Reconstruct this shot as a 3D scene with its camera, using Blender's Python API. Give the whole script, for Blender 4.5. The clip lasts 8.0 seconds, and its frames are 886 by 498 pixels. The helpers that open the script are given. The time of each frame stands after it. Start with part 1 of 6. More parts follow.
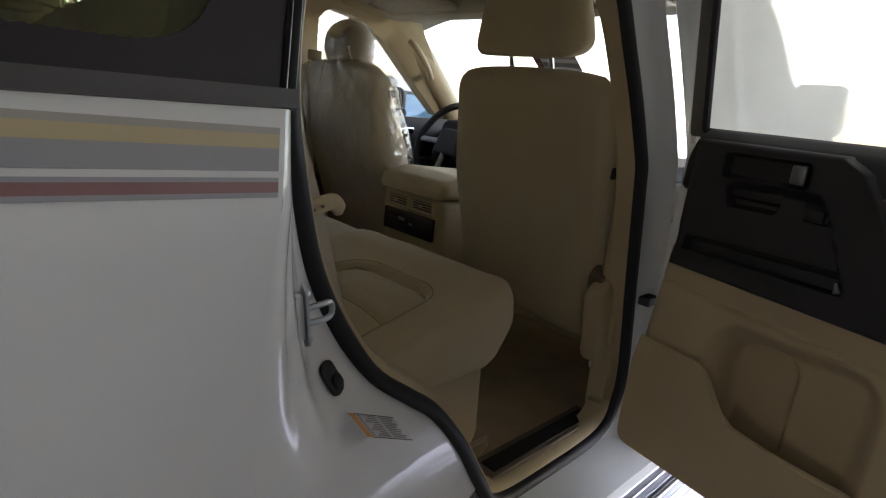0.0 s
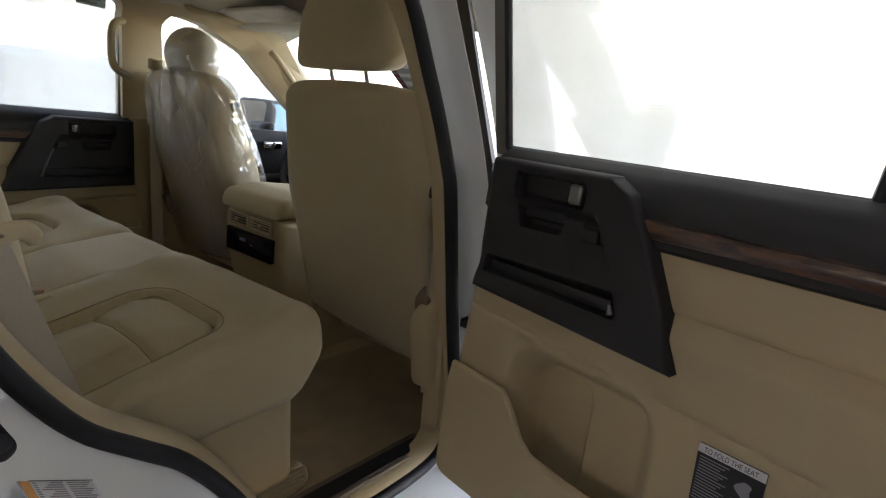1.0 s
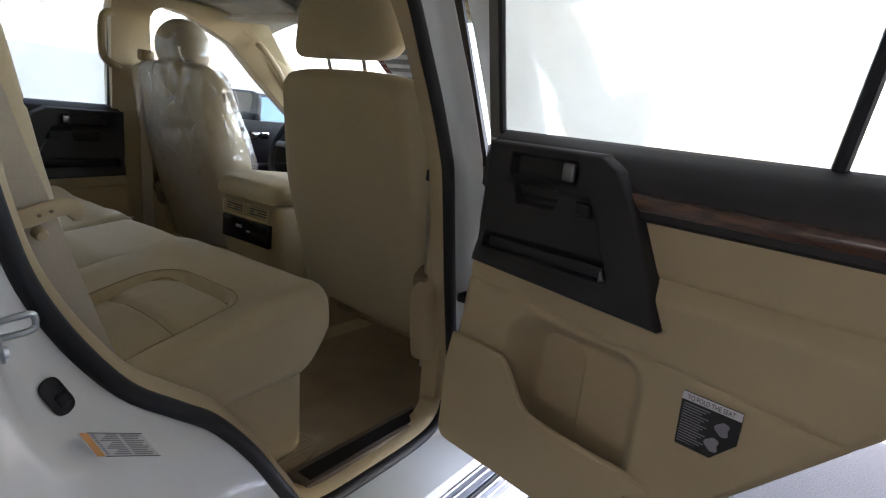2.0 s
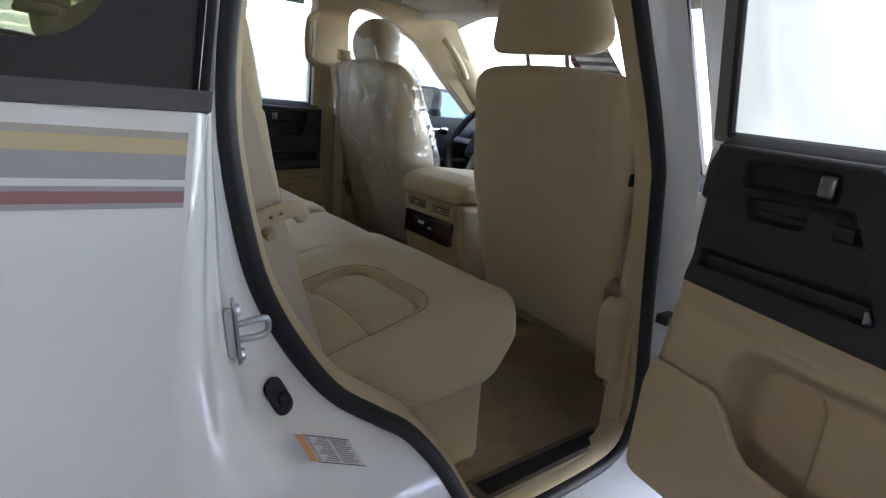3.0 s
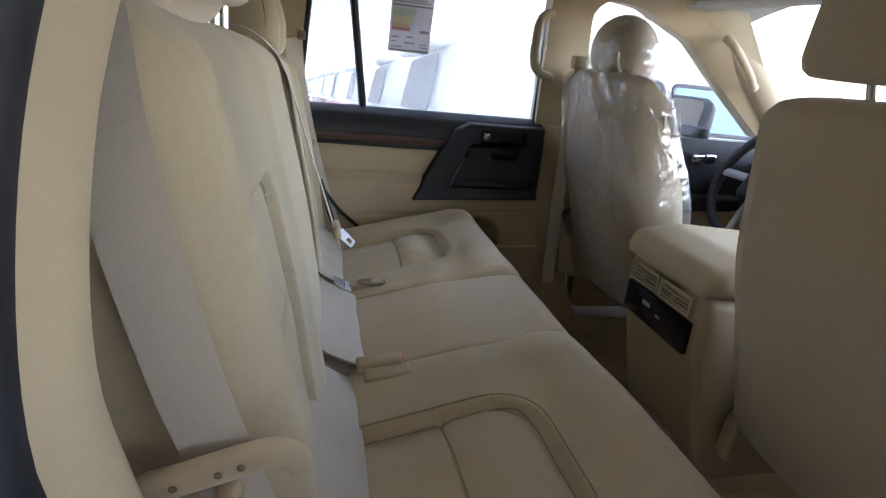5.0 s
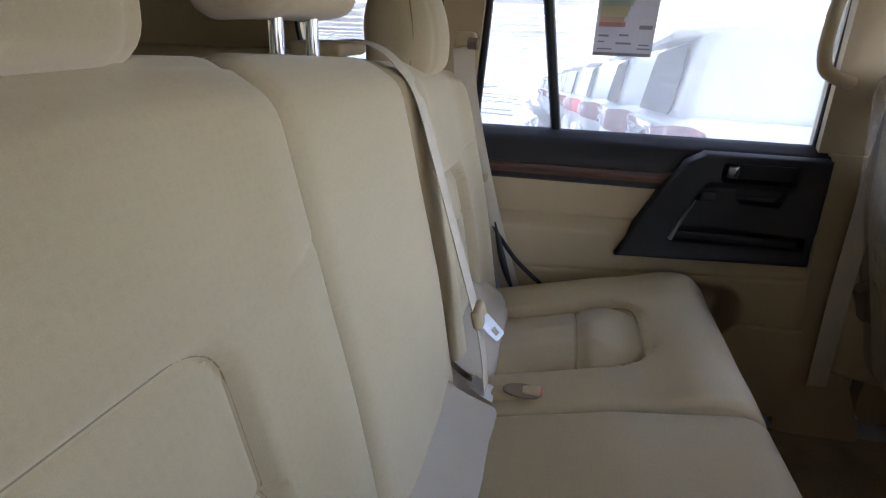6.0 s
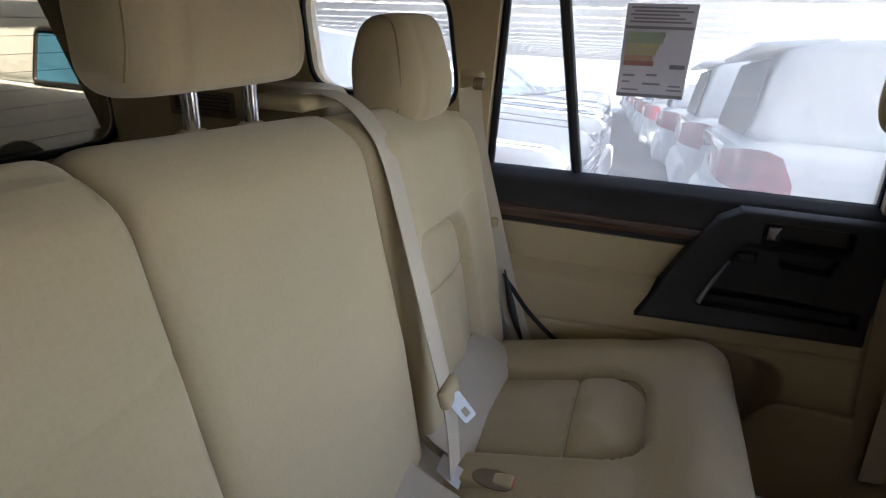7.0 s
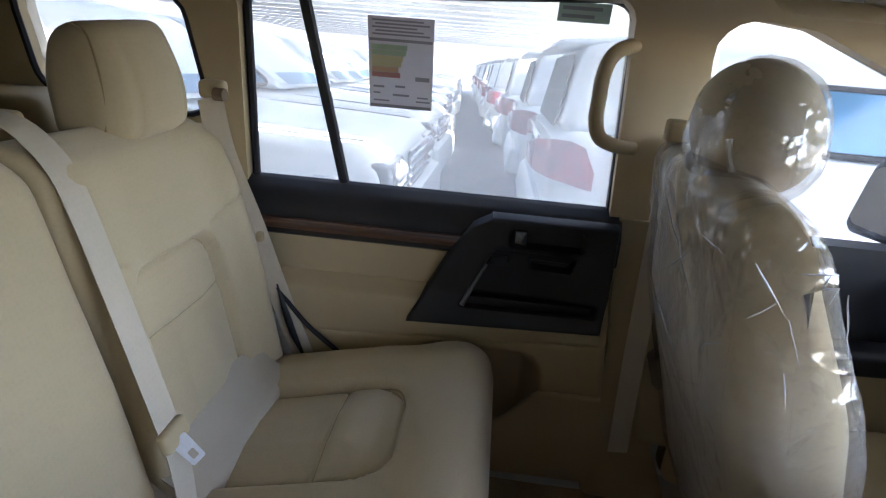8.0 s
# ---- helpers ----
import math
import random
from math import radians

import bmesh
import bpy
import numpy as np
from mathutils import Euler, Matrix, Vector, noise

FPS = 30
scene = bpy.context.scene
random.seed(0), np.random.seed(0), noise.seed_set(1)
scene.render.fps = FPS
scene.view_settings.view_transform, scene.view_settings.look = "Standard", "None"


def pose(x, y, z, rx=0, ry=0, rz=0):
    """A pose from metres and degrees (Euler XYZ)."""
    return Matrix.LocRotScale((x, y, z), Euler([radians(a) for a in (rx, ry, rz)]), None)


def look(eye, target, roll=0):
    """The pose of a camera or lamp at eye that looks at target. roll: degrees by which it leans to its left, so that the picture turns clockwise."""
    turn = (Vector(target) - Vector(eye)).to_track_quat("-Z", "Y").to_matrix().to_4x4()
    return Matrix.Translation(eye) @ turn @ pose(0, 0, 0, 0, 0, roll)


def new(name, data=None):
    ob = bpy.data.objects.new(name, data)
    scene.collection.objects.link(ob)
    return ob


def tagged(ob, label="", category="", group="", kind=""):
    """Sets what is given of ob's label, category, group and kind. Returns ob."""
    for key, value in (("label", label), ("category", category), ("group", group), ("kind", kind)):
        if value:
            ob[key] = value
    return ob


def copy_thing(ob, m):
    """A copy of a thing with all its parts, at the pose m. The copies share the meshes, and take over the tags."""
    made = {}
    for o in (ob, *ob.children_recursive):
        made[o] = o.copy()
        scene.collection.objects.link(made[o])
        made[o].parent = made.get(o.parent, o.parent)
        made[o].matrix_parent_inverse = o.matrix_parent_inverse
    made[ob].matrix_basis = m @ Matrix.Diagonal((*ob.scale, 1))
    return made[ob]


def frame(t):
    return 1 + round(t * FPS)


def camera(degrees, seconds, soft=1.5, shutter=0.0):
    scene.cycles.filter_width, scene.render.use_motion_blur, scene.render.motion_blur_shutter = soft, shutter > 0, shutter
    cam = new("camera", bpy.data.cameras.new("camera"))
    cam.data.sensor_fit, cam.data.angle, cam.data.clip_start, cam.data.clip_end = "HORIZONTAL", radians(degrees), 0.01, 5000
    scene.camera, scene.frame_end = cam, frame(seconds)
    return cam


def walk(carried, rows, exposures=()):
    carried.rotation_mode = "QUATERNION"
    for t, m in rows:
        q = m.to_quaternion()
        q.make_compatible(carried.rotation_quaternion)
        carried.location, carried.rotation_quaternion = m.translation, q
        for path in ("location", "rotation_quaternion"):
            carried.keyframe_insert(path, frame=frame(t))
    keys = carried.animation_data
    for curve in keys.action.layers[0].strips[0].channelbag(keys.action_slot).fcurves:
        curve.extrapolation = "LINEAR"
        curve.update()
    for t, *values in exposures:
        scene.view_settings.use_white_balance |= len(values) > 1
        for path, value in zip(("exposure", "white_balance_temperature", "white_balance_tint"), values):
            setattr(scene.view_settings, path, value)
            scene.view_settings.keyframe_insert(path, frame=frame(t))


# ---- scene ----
# the camera: seconds, eye, and turn in degrees
cam = camera(76.0, 8.0, soft=1.2)
ROWS = [
    (0, -0.665, -1.410, 1.363, 75.24, -6.20, -44.20),
    (0.5, -0.480, -1.460, 1.351, 77.29, -6.93, -48.68),
    (1, -0.429, -1.555, 1.395, 77.45, -6.82, -51.36),
    (1.2, -0.441, -1.587, 1.395, 77.76, -7.12, -53.33),
    (2.3, -0.539, -1.533, 1.367, 76.78, -6.12, -53.72),
    (2.5, -0.533, -1.493, 1.366, 76.31, -6.24, -49.25),
    (3, -0.530, -1.446, 1.379, 74.55, -6.18, -38.21),
    (3.5, -0.416, -1.479, 1.415, 73.01, -5.25, -28.33),
    (4, -0.265, -1.491, 1.445, 72.47, -5.12, -20.56),
    (4.2, -0.243, -1.448, 1.455, 71.77, -5.34, -19.55),
    (5.3, -0.128, -0.941, 1.479, 69.92, -5.02, -6.02),
    (5.5, -0.075, -0.878, 1.484, 69.38, -4.02, -1.16),
    (6, -0.029, -0.627, 1.506, 68.47, -1.92, 11.72),
    (6.5, -0.013, -0.549, 1.552, 67.22, -1.70, 22.83),
    (7, 0.094, -0.474, 1.582, 68.19, -1.92, 19.74),
    (7.5, 0.174, -0.435, 1.634, 66.93, -3.48, 12.14),
    (8, 0.289, -0.387, 1.645, 67.14, -4.10, 6.18),
]
EXPOSURE = [(0.0, 3.4, 6750, 20), (0.5, 4.2, 6550, 20), (1.2, 4.1, 6700, 20), (2.5, 4.28, 6100, 20), (4.0, 4.6, 6000, 21), (5.5, 4.62, 5800, 28), (6.0, 4.33, 5850, 28), (6.5, 4.04, 6150, 27), (7.0, 3.93, 6200, 26), (8.0, 4.08, 5900, 24)]
walk(cam, [(t, pose(x, y, z, rx, ry, rz)) for t, x, y, z, rx, ry, rz in ROWS], EXPOSURE)

# ---- world and sun ----
world = bpy.data.worlds.new("daylight")
scene.world = world
world.use_nodes = True
wn = world.node_tree.nodes
sky = wn.new("ShaderNodeTexSky")
sky.sky_type = "NISHITA"
sky.sun_disc = False
sky.sun_elevation = radians(60)
sky.sun_rotation = radians(121)
sky.air_density, sky.dust_density = 1.2, 2.5
wn["Background"].inputs[1].default_value = 0.15
world.node_tree.links.new(sky.outputs[0], wn["Background"].inputs[0])
sun_data = bpy.data.lights.new("sun", "SUN")
sun_data.energy, sun_data.angle, sun_data.color = 3.5, radians(0.5), (1.0, 0.95, 0.87)
sun = new("sun", sun_data)
sun.matrix_world = look((5.0, -3.0, 10.0), (0.0, 0.0, 0.0))

# ---- materials ----
def nodes_of(name):
    m = bpy.data.materials.new(name)
    m.use_nodes = True
    t = m.node_tree
    return m, t, t.nodes, t.nodes["Principled BSDF"]


def surface(name, color, rough=0.6, metal=0.0, grain=0.06, stain=0.08, grain_size=400.0, stain_size=5.0,
            bump=0.15, depth=0.0006, coat=0.0, spec=0.5, sheen=0.0, kind="noise", tone=None):
    """Base colour with grain and broad unevenness, roughness variation and fine relief, in metres."""
    m, t, n, b = nodes_of(name)
    co = n.new("ShaderNodeTexCoord")
    fine, broad = n.new("ShaderNodeTexNoise"), n.new("ShaderNodeTexNoise")
    fine.inputs["Scale"].default_value, broad.inputs["Scale"].default_value = grain_size, stain_size
    fine.inputs["Detail"].default_value, broad.inputs["Detail"].default_value = 3.0, 4.0
    for q in (fine, broad):
        t.links.new(co.outputs["Object"], q.inputs["Vector"])
    height = fine.outputs[0]
    if kind == "weave":
        wx, wz = n.new("ShaderNodeTexWave"), n.new("ShaderNodeTexWave")
        wx.bands_direction, wz.bands_direction = "Y", "Z"
        for q in (wx, wz):
            q.inputs["Scale"].default_value, q.inputs["Distortion"].default_value = grain_size / 4.0, 3.0
            t.links.new(co.outputs["Object"], q.inputs["Vector"])
        mul = n.new("ShaderNodeMath")
        mul.operation = "ADD"
        t.links.new(wx.outputs["Fac"], mul.inputs[0])
        t.links.new(wz.outputs["Fac"], mul.inputs[1])
        height = mul.outputs[0]
    dark, light = n.new("ShaderNodeMix"), n.new("ShaderNodeMix")
    dark.data_type = light.data_type = "RGBA"
    low = [c * (1 - 2 * stain) for c in color] if tone is None else list(tone)
    dark.inputs[6].default_value, dark.inputs[7].default_value = (*low, 1), (*color, 1)
    ramp = n.new("ShaderNodeMapRange")
    ramp.inputs[1].default_value, ramp.inputs[2].default_value = 0.35, 0.65
    t.links.new(broad.outputs[0], ramp.inputs[0])
    t.links.new(ramp.outputs[0], dark.inputs[0])
    light.blend_type = "MULTIPLY"
    light.inputs[0].default_value = 1.0
    shade = n.new("ShaderNodeMapRange")
    shade.inputs[3].default_value, shade.inputs[4].default_value = 1 - 2 * grain, 1 + 2 * grain
    t.links.new(fine.outputs[0], shade.inputs[0])
    t.links.new(dark.outputs[2], light.inputs[6])
    t.links.new(shade.outputs[0], light.inputs[7])
    t.links.new(light.outputs[2], b.inputs["Base Color"])
    if kind == "weave":
        dots, lift, both = n.new("ShaderNodeTexVoronoi"), n.new("ShaderNodeMapRange"), n.new("ShaderNodeMath")
        dots.inputs["Scale"].default_value, dots.inputs["Randomness"].default_value = 130.0, 0.45
        lift.inputs[2].default_value, lift.inputs[3].default_value, lift.inputs[4].default_value = 0.6, 0.975, 1.02
        both.operation = "MULTIPLY"
        t.links.new(co.outputs["Object"], dots.inputs["Vector"])
        t.links.new(dots.outputs["Distance"], lift.inputs[0])
        t.links.new(shade.outputs[0], both.inputs[0])
        t.links.new(lift.outputs[0], both.inputs[1])
        t.links.new(both.outputs[0], light.inputs[7])
    rr = n.new("ShaderNodeMapRange")
    rr.inputs[3].default_value, rr.inputs[4].default_value = max(rough - 0.08, 0.02), min(rough + 0.08, 1)
    t.links.new(broad.outputs[0], rr.inputs[0])
    t.links.new(rr.outputs[0], b.inputs["Roughness"])
    b.inputs["Metallic"].default_value = metal
    b.inputs["Specular IOR Level"].default_value = spec
    b.inputs["Coat Weight"].default_value = coat
    b.inputs["Coat Roughness"].default_value = 0.04
    b.inputs["Sheen Weight"].default_value = sheen
    if bump:
        bp = n.new("ShaderNodeBump")
        bp.inputs["Strength"].default_value, bp.inputs["Distance"].default_value = bump, depth
        t.links.new(height, bp.inputs["Height"])
        t.links.new(bp.outputs[0], b.inputs["Normal"])
    return m


def clear(name, tint=(1, 1, 1), rough=0.0, gain=1.0, wrinkle=0.0, haze=0.0, haze_color=(0.8, 0.8, 0.8), wscale=9.0, edge=0.8, haze_node="ShaderNodeBsdfTranslucent"):
    """A thin clear sheet: what is behind shows through the tint, gloss by Fresnel, and a pale haze."""
    m, t, n, b = nodes_of(name)
    n.remove(b)
    tr, gl, fr, mx = n.new("ShaderNodeBsdfTransparent"), n.new("ShaderNodeBsdfGlossy"), n.new("ShaderNodeLayerWeight"), n.new("ShaderNodeMixShader")
    tr.inputs[0].default_value = (*tint, 1)
    gl.inputs["Roughness"].default_value = rough
    pw, g = n.new("ShaderNodeMath"), n.new("ShaderNodeMath")
    pw.operation, pw.inputs[1].default_value = "POWER", 4.0
    g.operation, g.inputs[1].default_value, g.inputs[2].default_value, g.use_clamp = "MULTIPLY_ADD", edge * gain, 0.04 * gain, True
    t.links.new(fr.outputs["Facing"], pw.inputs[0])
    t.links.new(pw.outputs[0], g.inputs[0])
    fac = g.outputs[0]
    t.links.new(fac, mx.inputs[0])
    t.links.new(tr.outputs[0], mx.inputs[1])
    t.links.new(gl.outputs[0], mx.inputs[2])
    out = mx.outputs[0]
    co = n.new("ShaderNodeTexCoord")
    if haze:
        df, mh, nz, mr = n.new(haze_node), n.new("ShaderNodeMixShader"), n.new("ShaderNodeTexNoise"), n.new("ShaderNodeMapRange")
        df.inputs[0].default_value = (*haze_color, 1)
        nz.inputs["Scale"].default_value, nz.inputs["Detail"].default_value = 6.0, 5.0
        mr.inputs[1].default_value, mr.inputs[2].default_value = 0.3, 0.7
        mr.inputs[3].default_value, mr.inputs[4].default_value = haze * (0.25 if wrinkle else 0.92), haze * (1.9 if wrinkle else 1.08)
        t.links.new(co.outputs["Object"], nz.inputs["Vector"])
        t.links.new(nz.outputs[0], mr.inputs[0])
        t.links.new(mr.outputs[0], mh.inputs[0])
        t.links.new(out, mh.inputs[1])
        t.links.new(df.outputs[0], mh.inputs[2])
        out = mh.outputs[0]
    if wrinkle:
        mp, nz, bp = n.new("ShaderNodeMapping"), n.new("ShaderNodeTexNoise"), n.new("ShaderNodeBump")
        vo, ad = n.new("ShaderNodeTexVoronoi"), n.new("ShaderNodeVectorMath")
        mp.inputs["Scale"].default_value = (1.0, 1.2, 0.8)
        nz.inputs["Scale"].default_value, nz.inputs["Detail"].default_value = 5.0, 4.0
        vo.inputs["Scale"].default_value, vo.feature = wscale, "F1"
        ad.operation = "MULTIPLY_ADD"
        ad.inputs[1].default_value = (0.25, 0.25, 0.25)
        bp.inputs["Strength"].default_value, bp.inputs["Distance"].default_value = 1.0, wrinkle
        t.links.new(co.outputs["Object"], mp.inputs[0])
        t.links.new(mp.outputs[0], nz.inputs["Vector"])
        t.links.new(nz.outputs[1], ad.inputs[0])
        t.links.new(mp.outputs[0], ad.inputs[2])
        t.links.new(ad.outputs[0], vo.inputs["Vector"])
        v2, mx2 = n.new("ShaderNodeTexVoronoi"), n.new("ShaderNodeMath")
        v2.inputs["Scale"].default_value = wscale * 2.7
        t.links.new(ad.outputs[0], v2.inputs["Vector"])
        mx2.operation, mx2.inputs[1].default_value = "MULTIPLY_ADD", 0.32
        t.links.new(v2.outputs["Distance"], mx2.inputs[0])
        t.links.new(vo.outputs["Distance"], mx2.inputs[2])
        t.links.new(mx2.outputs[0], bp.inputs["Height"])
        t.links.new(bp.outputs[0], gl.inputs["Normal"])
        t.links.new(bp.outputs[0], fr.inputs["Normal"])
    t.links.new(out, n["Material Output"].inputs[0])
    return m


def wood_grain(name, scale):
    m, t, n, b = nodes_of(name)
    co, mp, w, r = n.new("ShaderNodeTexCoord"), n.new("ShaderNodeMapping"), n.new("ShaderNodeTexNoise"), n.new("ShaderNodeValToRGB")
    mp.inputs["Scale"].default_value = scale
    w.inputs["Scale"].default_value, w.inputs["Detail"].default_value, w.inputs["Distortion"].default_value = 1.5, 6.0, 0.8
    r.color_ramp.elements[0].position, r.color_ramp.elements[0].color = 0.35, (0.032, 0.014, 0.009, 1)
    r.color_ramp.elements[1].position, r.color_ramp.elements[1].color = 0.68, (0.13, 0.055, 0.028, 1)
    t.links.new(co.outputs["Object"], mp.inputs[0])
    t.links.new(mp.outputs[0], w.inputs["Vector"])
    t.links.new(w.outputs[0], r.inputs[0])
    t.links.new(r.outputs[0], b.inputs["Base Color"])
    b.inputs["Roughness"].default_value, b.inputs["Coat Weight"].default_value = 0.3, 0.6
    return m


def thin_paper(name, color):
    """Printed paper that the light behind it shines through."""
    m, t, n, b = nodes_of(name)
    n.remove(b)
    df, tl, mx, co, nz, ml = n.new("ShaderNodeBsdfDiffuse"), n.new("ShaderNodeBsdfTranslucent"), n.new("ShaderNodeMixShader"), n.new("ShaderNodeTexCoord"), n.new("ShaderNodeTexNoise"), n.new("ShaderNodeMix")
    ml.data_type = "RGBA"
    ml.inputs[6].default_value, ml.inputs[7].default_value = (*[c * 0.94 for c in color], 1), (*color, 1)
    nz.inputs["Scale"].default_value = 60.0
    t.links.new(co.outputs["Object"], nz.inputs["Vector"])
    t.links.new(nz.outputs[0], ml.inputs[0])
    for q in (df, tl):
        t.links.new(ml.outputs[2], q.inputs[0])
    mx.inputs[0].default_value = 0.36
    t.links.new(df.outputs[0], mx.inputs[1])
    t.links.new(tl.outputs[0], mx.inputs[2])
    t.links.new(mx.outputs[0], n["Material Output"].inputs[0])
    return m


FABRIC = surface("beige_woven_fabric", (0.50, 0.41, 0.26), 0.95, grain=0.05, stain=0.03, grain_size=1100, stain_size=3, bump=0.07, depth=0.0008, sheen=0.25, spec=0.15, kind="weave")
VINYL = surface("beige_vinyl", (0.48, 0.385, 0.23), 0.62, grain=0.04, stain=0.03, grain_size=700, bump=0.25, depth=0.0004, spec=0.35)
TRIM = surface("beige_moulded_trim", (0.48, 0.38, 0.23), 0.6, grain=0.03, stain=0.03, grain_size=900, bump=0.2, depth=0.0003, spec=0.35)
TRIM_DARK = surface("taupe_trim_and_shade", (0.22, 0.165, 0.115), 0.85, grain=0.05, stain=0.05, bump=0.2, spec=0.2)
HEADLINER = surface("greige_headliner", (0.45, 0.41, 0.335), 1.0, grain=0.05, stain=0.03, grain_size=1200, bump=0.3, spec=0.1)
CARPET = surface("tan_carpet", (0.47, 0.36, 0.21), 1.0, grain=0.16, stain=0.10, grain_size=350, stain_size=9, bump=0.8, depth=0.003, spec=0.05, sheen=0.3)
WEBBING = surface("beige_webbing", (0.56, 0.49, 0.385), 0.75, grain=0.05, stain=0.02, grain_size=1500, bump=0.12, kind="weave", spec=0.3)
PAINT = surface("white_paint", (0.79, 0.80, 0.79), 0.22, grain=0.0, stain=0.015, stain_size=2.5, bump=0.0, coat=1.0)
PAINT_CAR = surface("dusty_white_paint", (0.64, 0.665, 0.66), 0.5, grain=0.0, stain=0.05, stain_size=1.5, bump=0.0, coat=0.22)
RUBBER = surface("black_rubber_seal", (0.012, 0.012, 0.016), 0.55, grain=0.1, stain=0.15, bump=0.2, spec=0.4)
BLACK = surface("black_textured_plastic", (0.014, 0.013, 0.015), 0.55, grain=0.08, stain=0.08, grain_size=900, bump=0.35, depth=0.0003, spec=0.4)
CHARCOAL = surface("charcoal_soft_plastic", (0.022, 0.020, 0.022), 0.55, grain=0.05, stain=0.08, grain_size=800, bump=0.35, depth=0.0004, spec=0.35)
GLOSS_BLACK = surface("gloss_black_panel", (0.008, 0.008, 0.012), 0.18, grain=0.0, stain=0.1, bump=0.0)
# its green-grey haze stands in for the outdoors reflected in the pane
TINTED = clear("privacy_glass_with_veil", (0.74, 0.78, 0.62), gain=1.3, haze=0.10, haze_color=(0.62, 0.66, 0.52))
FRIT = surface("printed_glass_border", (0.030, 0.027, 0.031), 0.22, grain=0.0, stain=0.1, bump=0.0)
STRIP = surface("grey_weather_strip", (0.085, 0.080, 0.082), 0.5, grain=0.06, stain=0.1, bump=0.2)
GLASS = clear("side_glass", (0.78, 0.81, 0.79), gain=1.2, haze=0.17, haze_color=(0.90, 0.89, 0.85))
FRONT_GLASS = clear("front_side_glass", (0.86, 0.89, 0.88), gain=1.2, haze=0.04, haze_color=(0.88, 0.89, 0.87))
# the open door's pane, with more haze than the other windows
OPEN_GLASS = clear("hazy_door_glass", (0.76, 0.78, 0.75), gain=1.2, haze=0.30, haze_color=(0.92, 0.91, 0.86))
SHIELD = clear("windscreen_glass", (0.88, 0.95, 0.93), gain=1.0)
FILM = clear("clear_wrapping_film", (0.92, 0.90, 0.87), rough=0.02, gain=2.7, wrinkle=0.018, haze=0.12, haze_color=(0.74, 0.73, 0.74), wscale=11.0, edge=0.12, haze_node="ShaderNodeBsdfDiffuse")
CHROME = surface("chrome", (0.82, 0.82, 0.83), 0.10, metal=1.0, grain=0.0, stain=0.03, bump=0.0)
STEEL = surface("zinc_plated_steel", (0.62, 0.66, 0.68), 0.32, metal=1.0, grain=0.03, stain=0.08, stain_size=40, bump=0.1)
ALU = surface("ribbed_aluminium", (0.62, 0.62, 0.65), 0.42, metal=0.9, grain=0.03, stain=0.08, stain_size=20, bump=0.1)
WOOD = wood_grain("walnut_trim", (4.0, 90.0, 90.0))
WOOD_TURNED = wood_grain("walnut_trim_turned", (90.0, 4.0, 90.0))
# brown tint puts the warm colour of the reflection into the glass
MIRROR = surface("mirror_glass", (0.74, 0.66, 0.58), 0.02, metal=1.0, grain=0.0, stain=0.0, bump=0.0)
STRIPE_GREY = surface("grey_stripe_film", (0.36, 0.36, 0.38), 0.4, grain=0.02, stain=0.03, bump=0.0, coat=0.5)
STRIPE_TAUPE = surface("taupe_stripe_film", (0.42, 0.39, 0.36), 0.4, grain=0.02, stain=0.03, bump=0.0, coat=0.5)
STRIPE_GOLD = surface("gold_stripe_film", (0.55, 0.46, 0.27), 0.4, grain=0.02, stain=0.03, bump=0.0, coat=0.5)
STRIPE_RED = surface("maroon_stripe_film", (0.30, 0.15, 0.15), 0.4, grain=0.02, stain=0.03, bump=0.0, coat=0.5)
PAPER = surface("white_paper", (0.72, 0.71, 0.74), 0.8, grain=0.01, stain=0.02, bump=0.0)
INK = surface("grey_ink", (0.30, 0.29, 0.32), 0.8, grain=0.0, stain=0.02, bump=0.0)
ORANGE = surface("orange_ink", (0.75, 0.38, 0.14), 0.8, grain=0.0, stain=0.02, bump=0.0)
RED = surface("red_ink", (0.62, 0.18, 0.16), 0.6, grain=0.0, stain=0.02, bump=0.0)
# black of printed labels, also used as the shade beside the far backrest
LABEL_GAP_BLACK = surface("black_label_and_gap_shade", (0.02, 0.02, 0.022), 0.4, grain=0.0, stain=0.02, bump=0.0)
LENS_RED = surface("red_lamp_lens", (0.26, 0.035, 0.055), 0.15, grain=0.0, stain=0.25, stain_size=14, bump=0.0, coat=1.0)
LENS_CLEAR = surface("clear_lamp_lens", (0.62, 0.64, 0.68), 0.12, metal=0.6, grain=0.0, stain=0.15, stain_size=18, bump=0.0, coat=1.0)
LENS_DARK = surface("dark_lamp_housing", (0.10, 0.105, 0.115), 0.2, grain=0.0, stain=0.2, stain_size=10, bump=0.0, coat=0.6)
REAR_GLASS = surface("car_rear_glass", (0.085, 0.10, 0.088), 0.5, grain=0.0, stain=0.15, bump=0.0, spec=0.0)
# the blue base colour stands in for sky reflected in the windows
CAR_GLASS = surface("sky_blue_car_glass", (0.06, 0.19, 0.31), 0.05, grain=0.0, stain=0.1, bump=0.0, spec=0.45)
TYRE = surface("tyre_rubber", (0.03, 0.03, 0.03), 0.85, grain=0.1, stain=0.1, bump=0.3)
STICKER = thin_paper("sticker_paper", (0.74, 0.72, 0.76))
STICKER_GREEN = thin_paper("sticker_green", (0.58, 0.70, 0.55))
STICKER_YELLOW = thin_paper("sticker_yellow", (0.78, 0.74, 0.50))
STICKER_ORANGE = thin_paper("sticker_orange", (0.80, 0.58, 0.42))
STICKER_RED = thin_paper("sticker_red", (0.68, 0.36, 0.35))
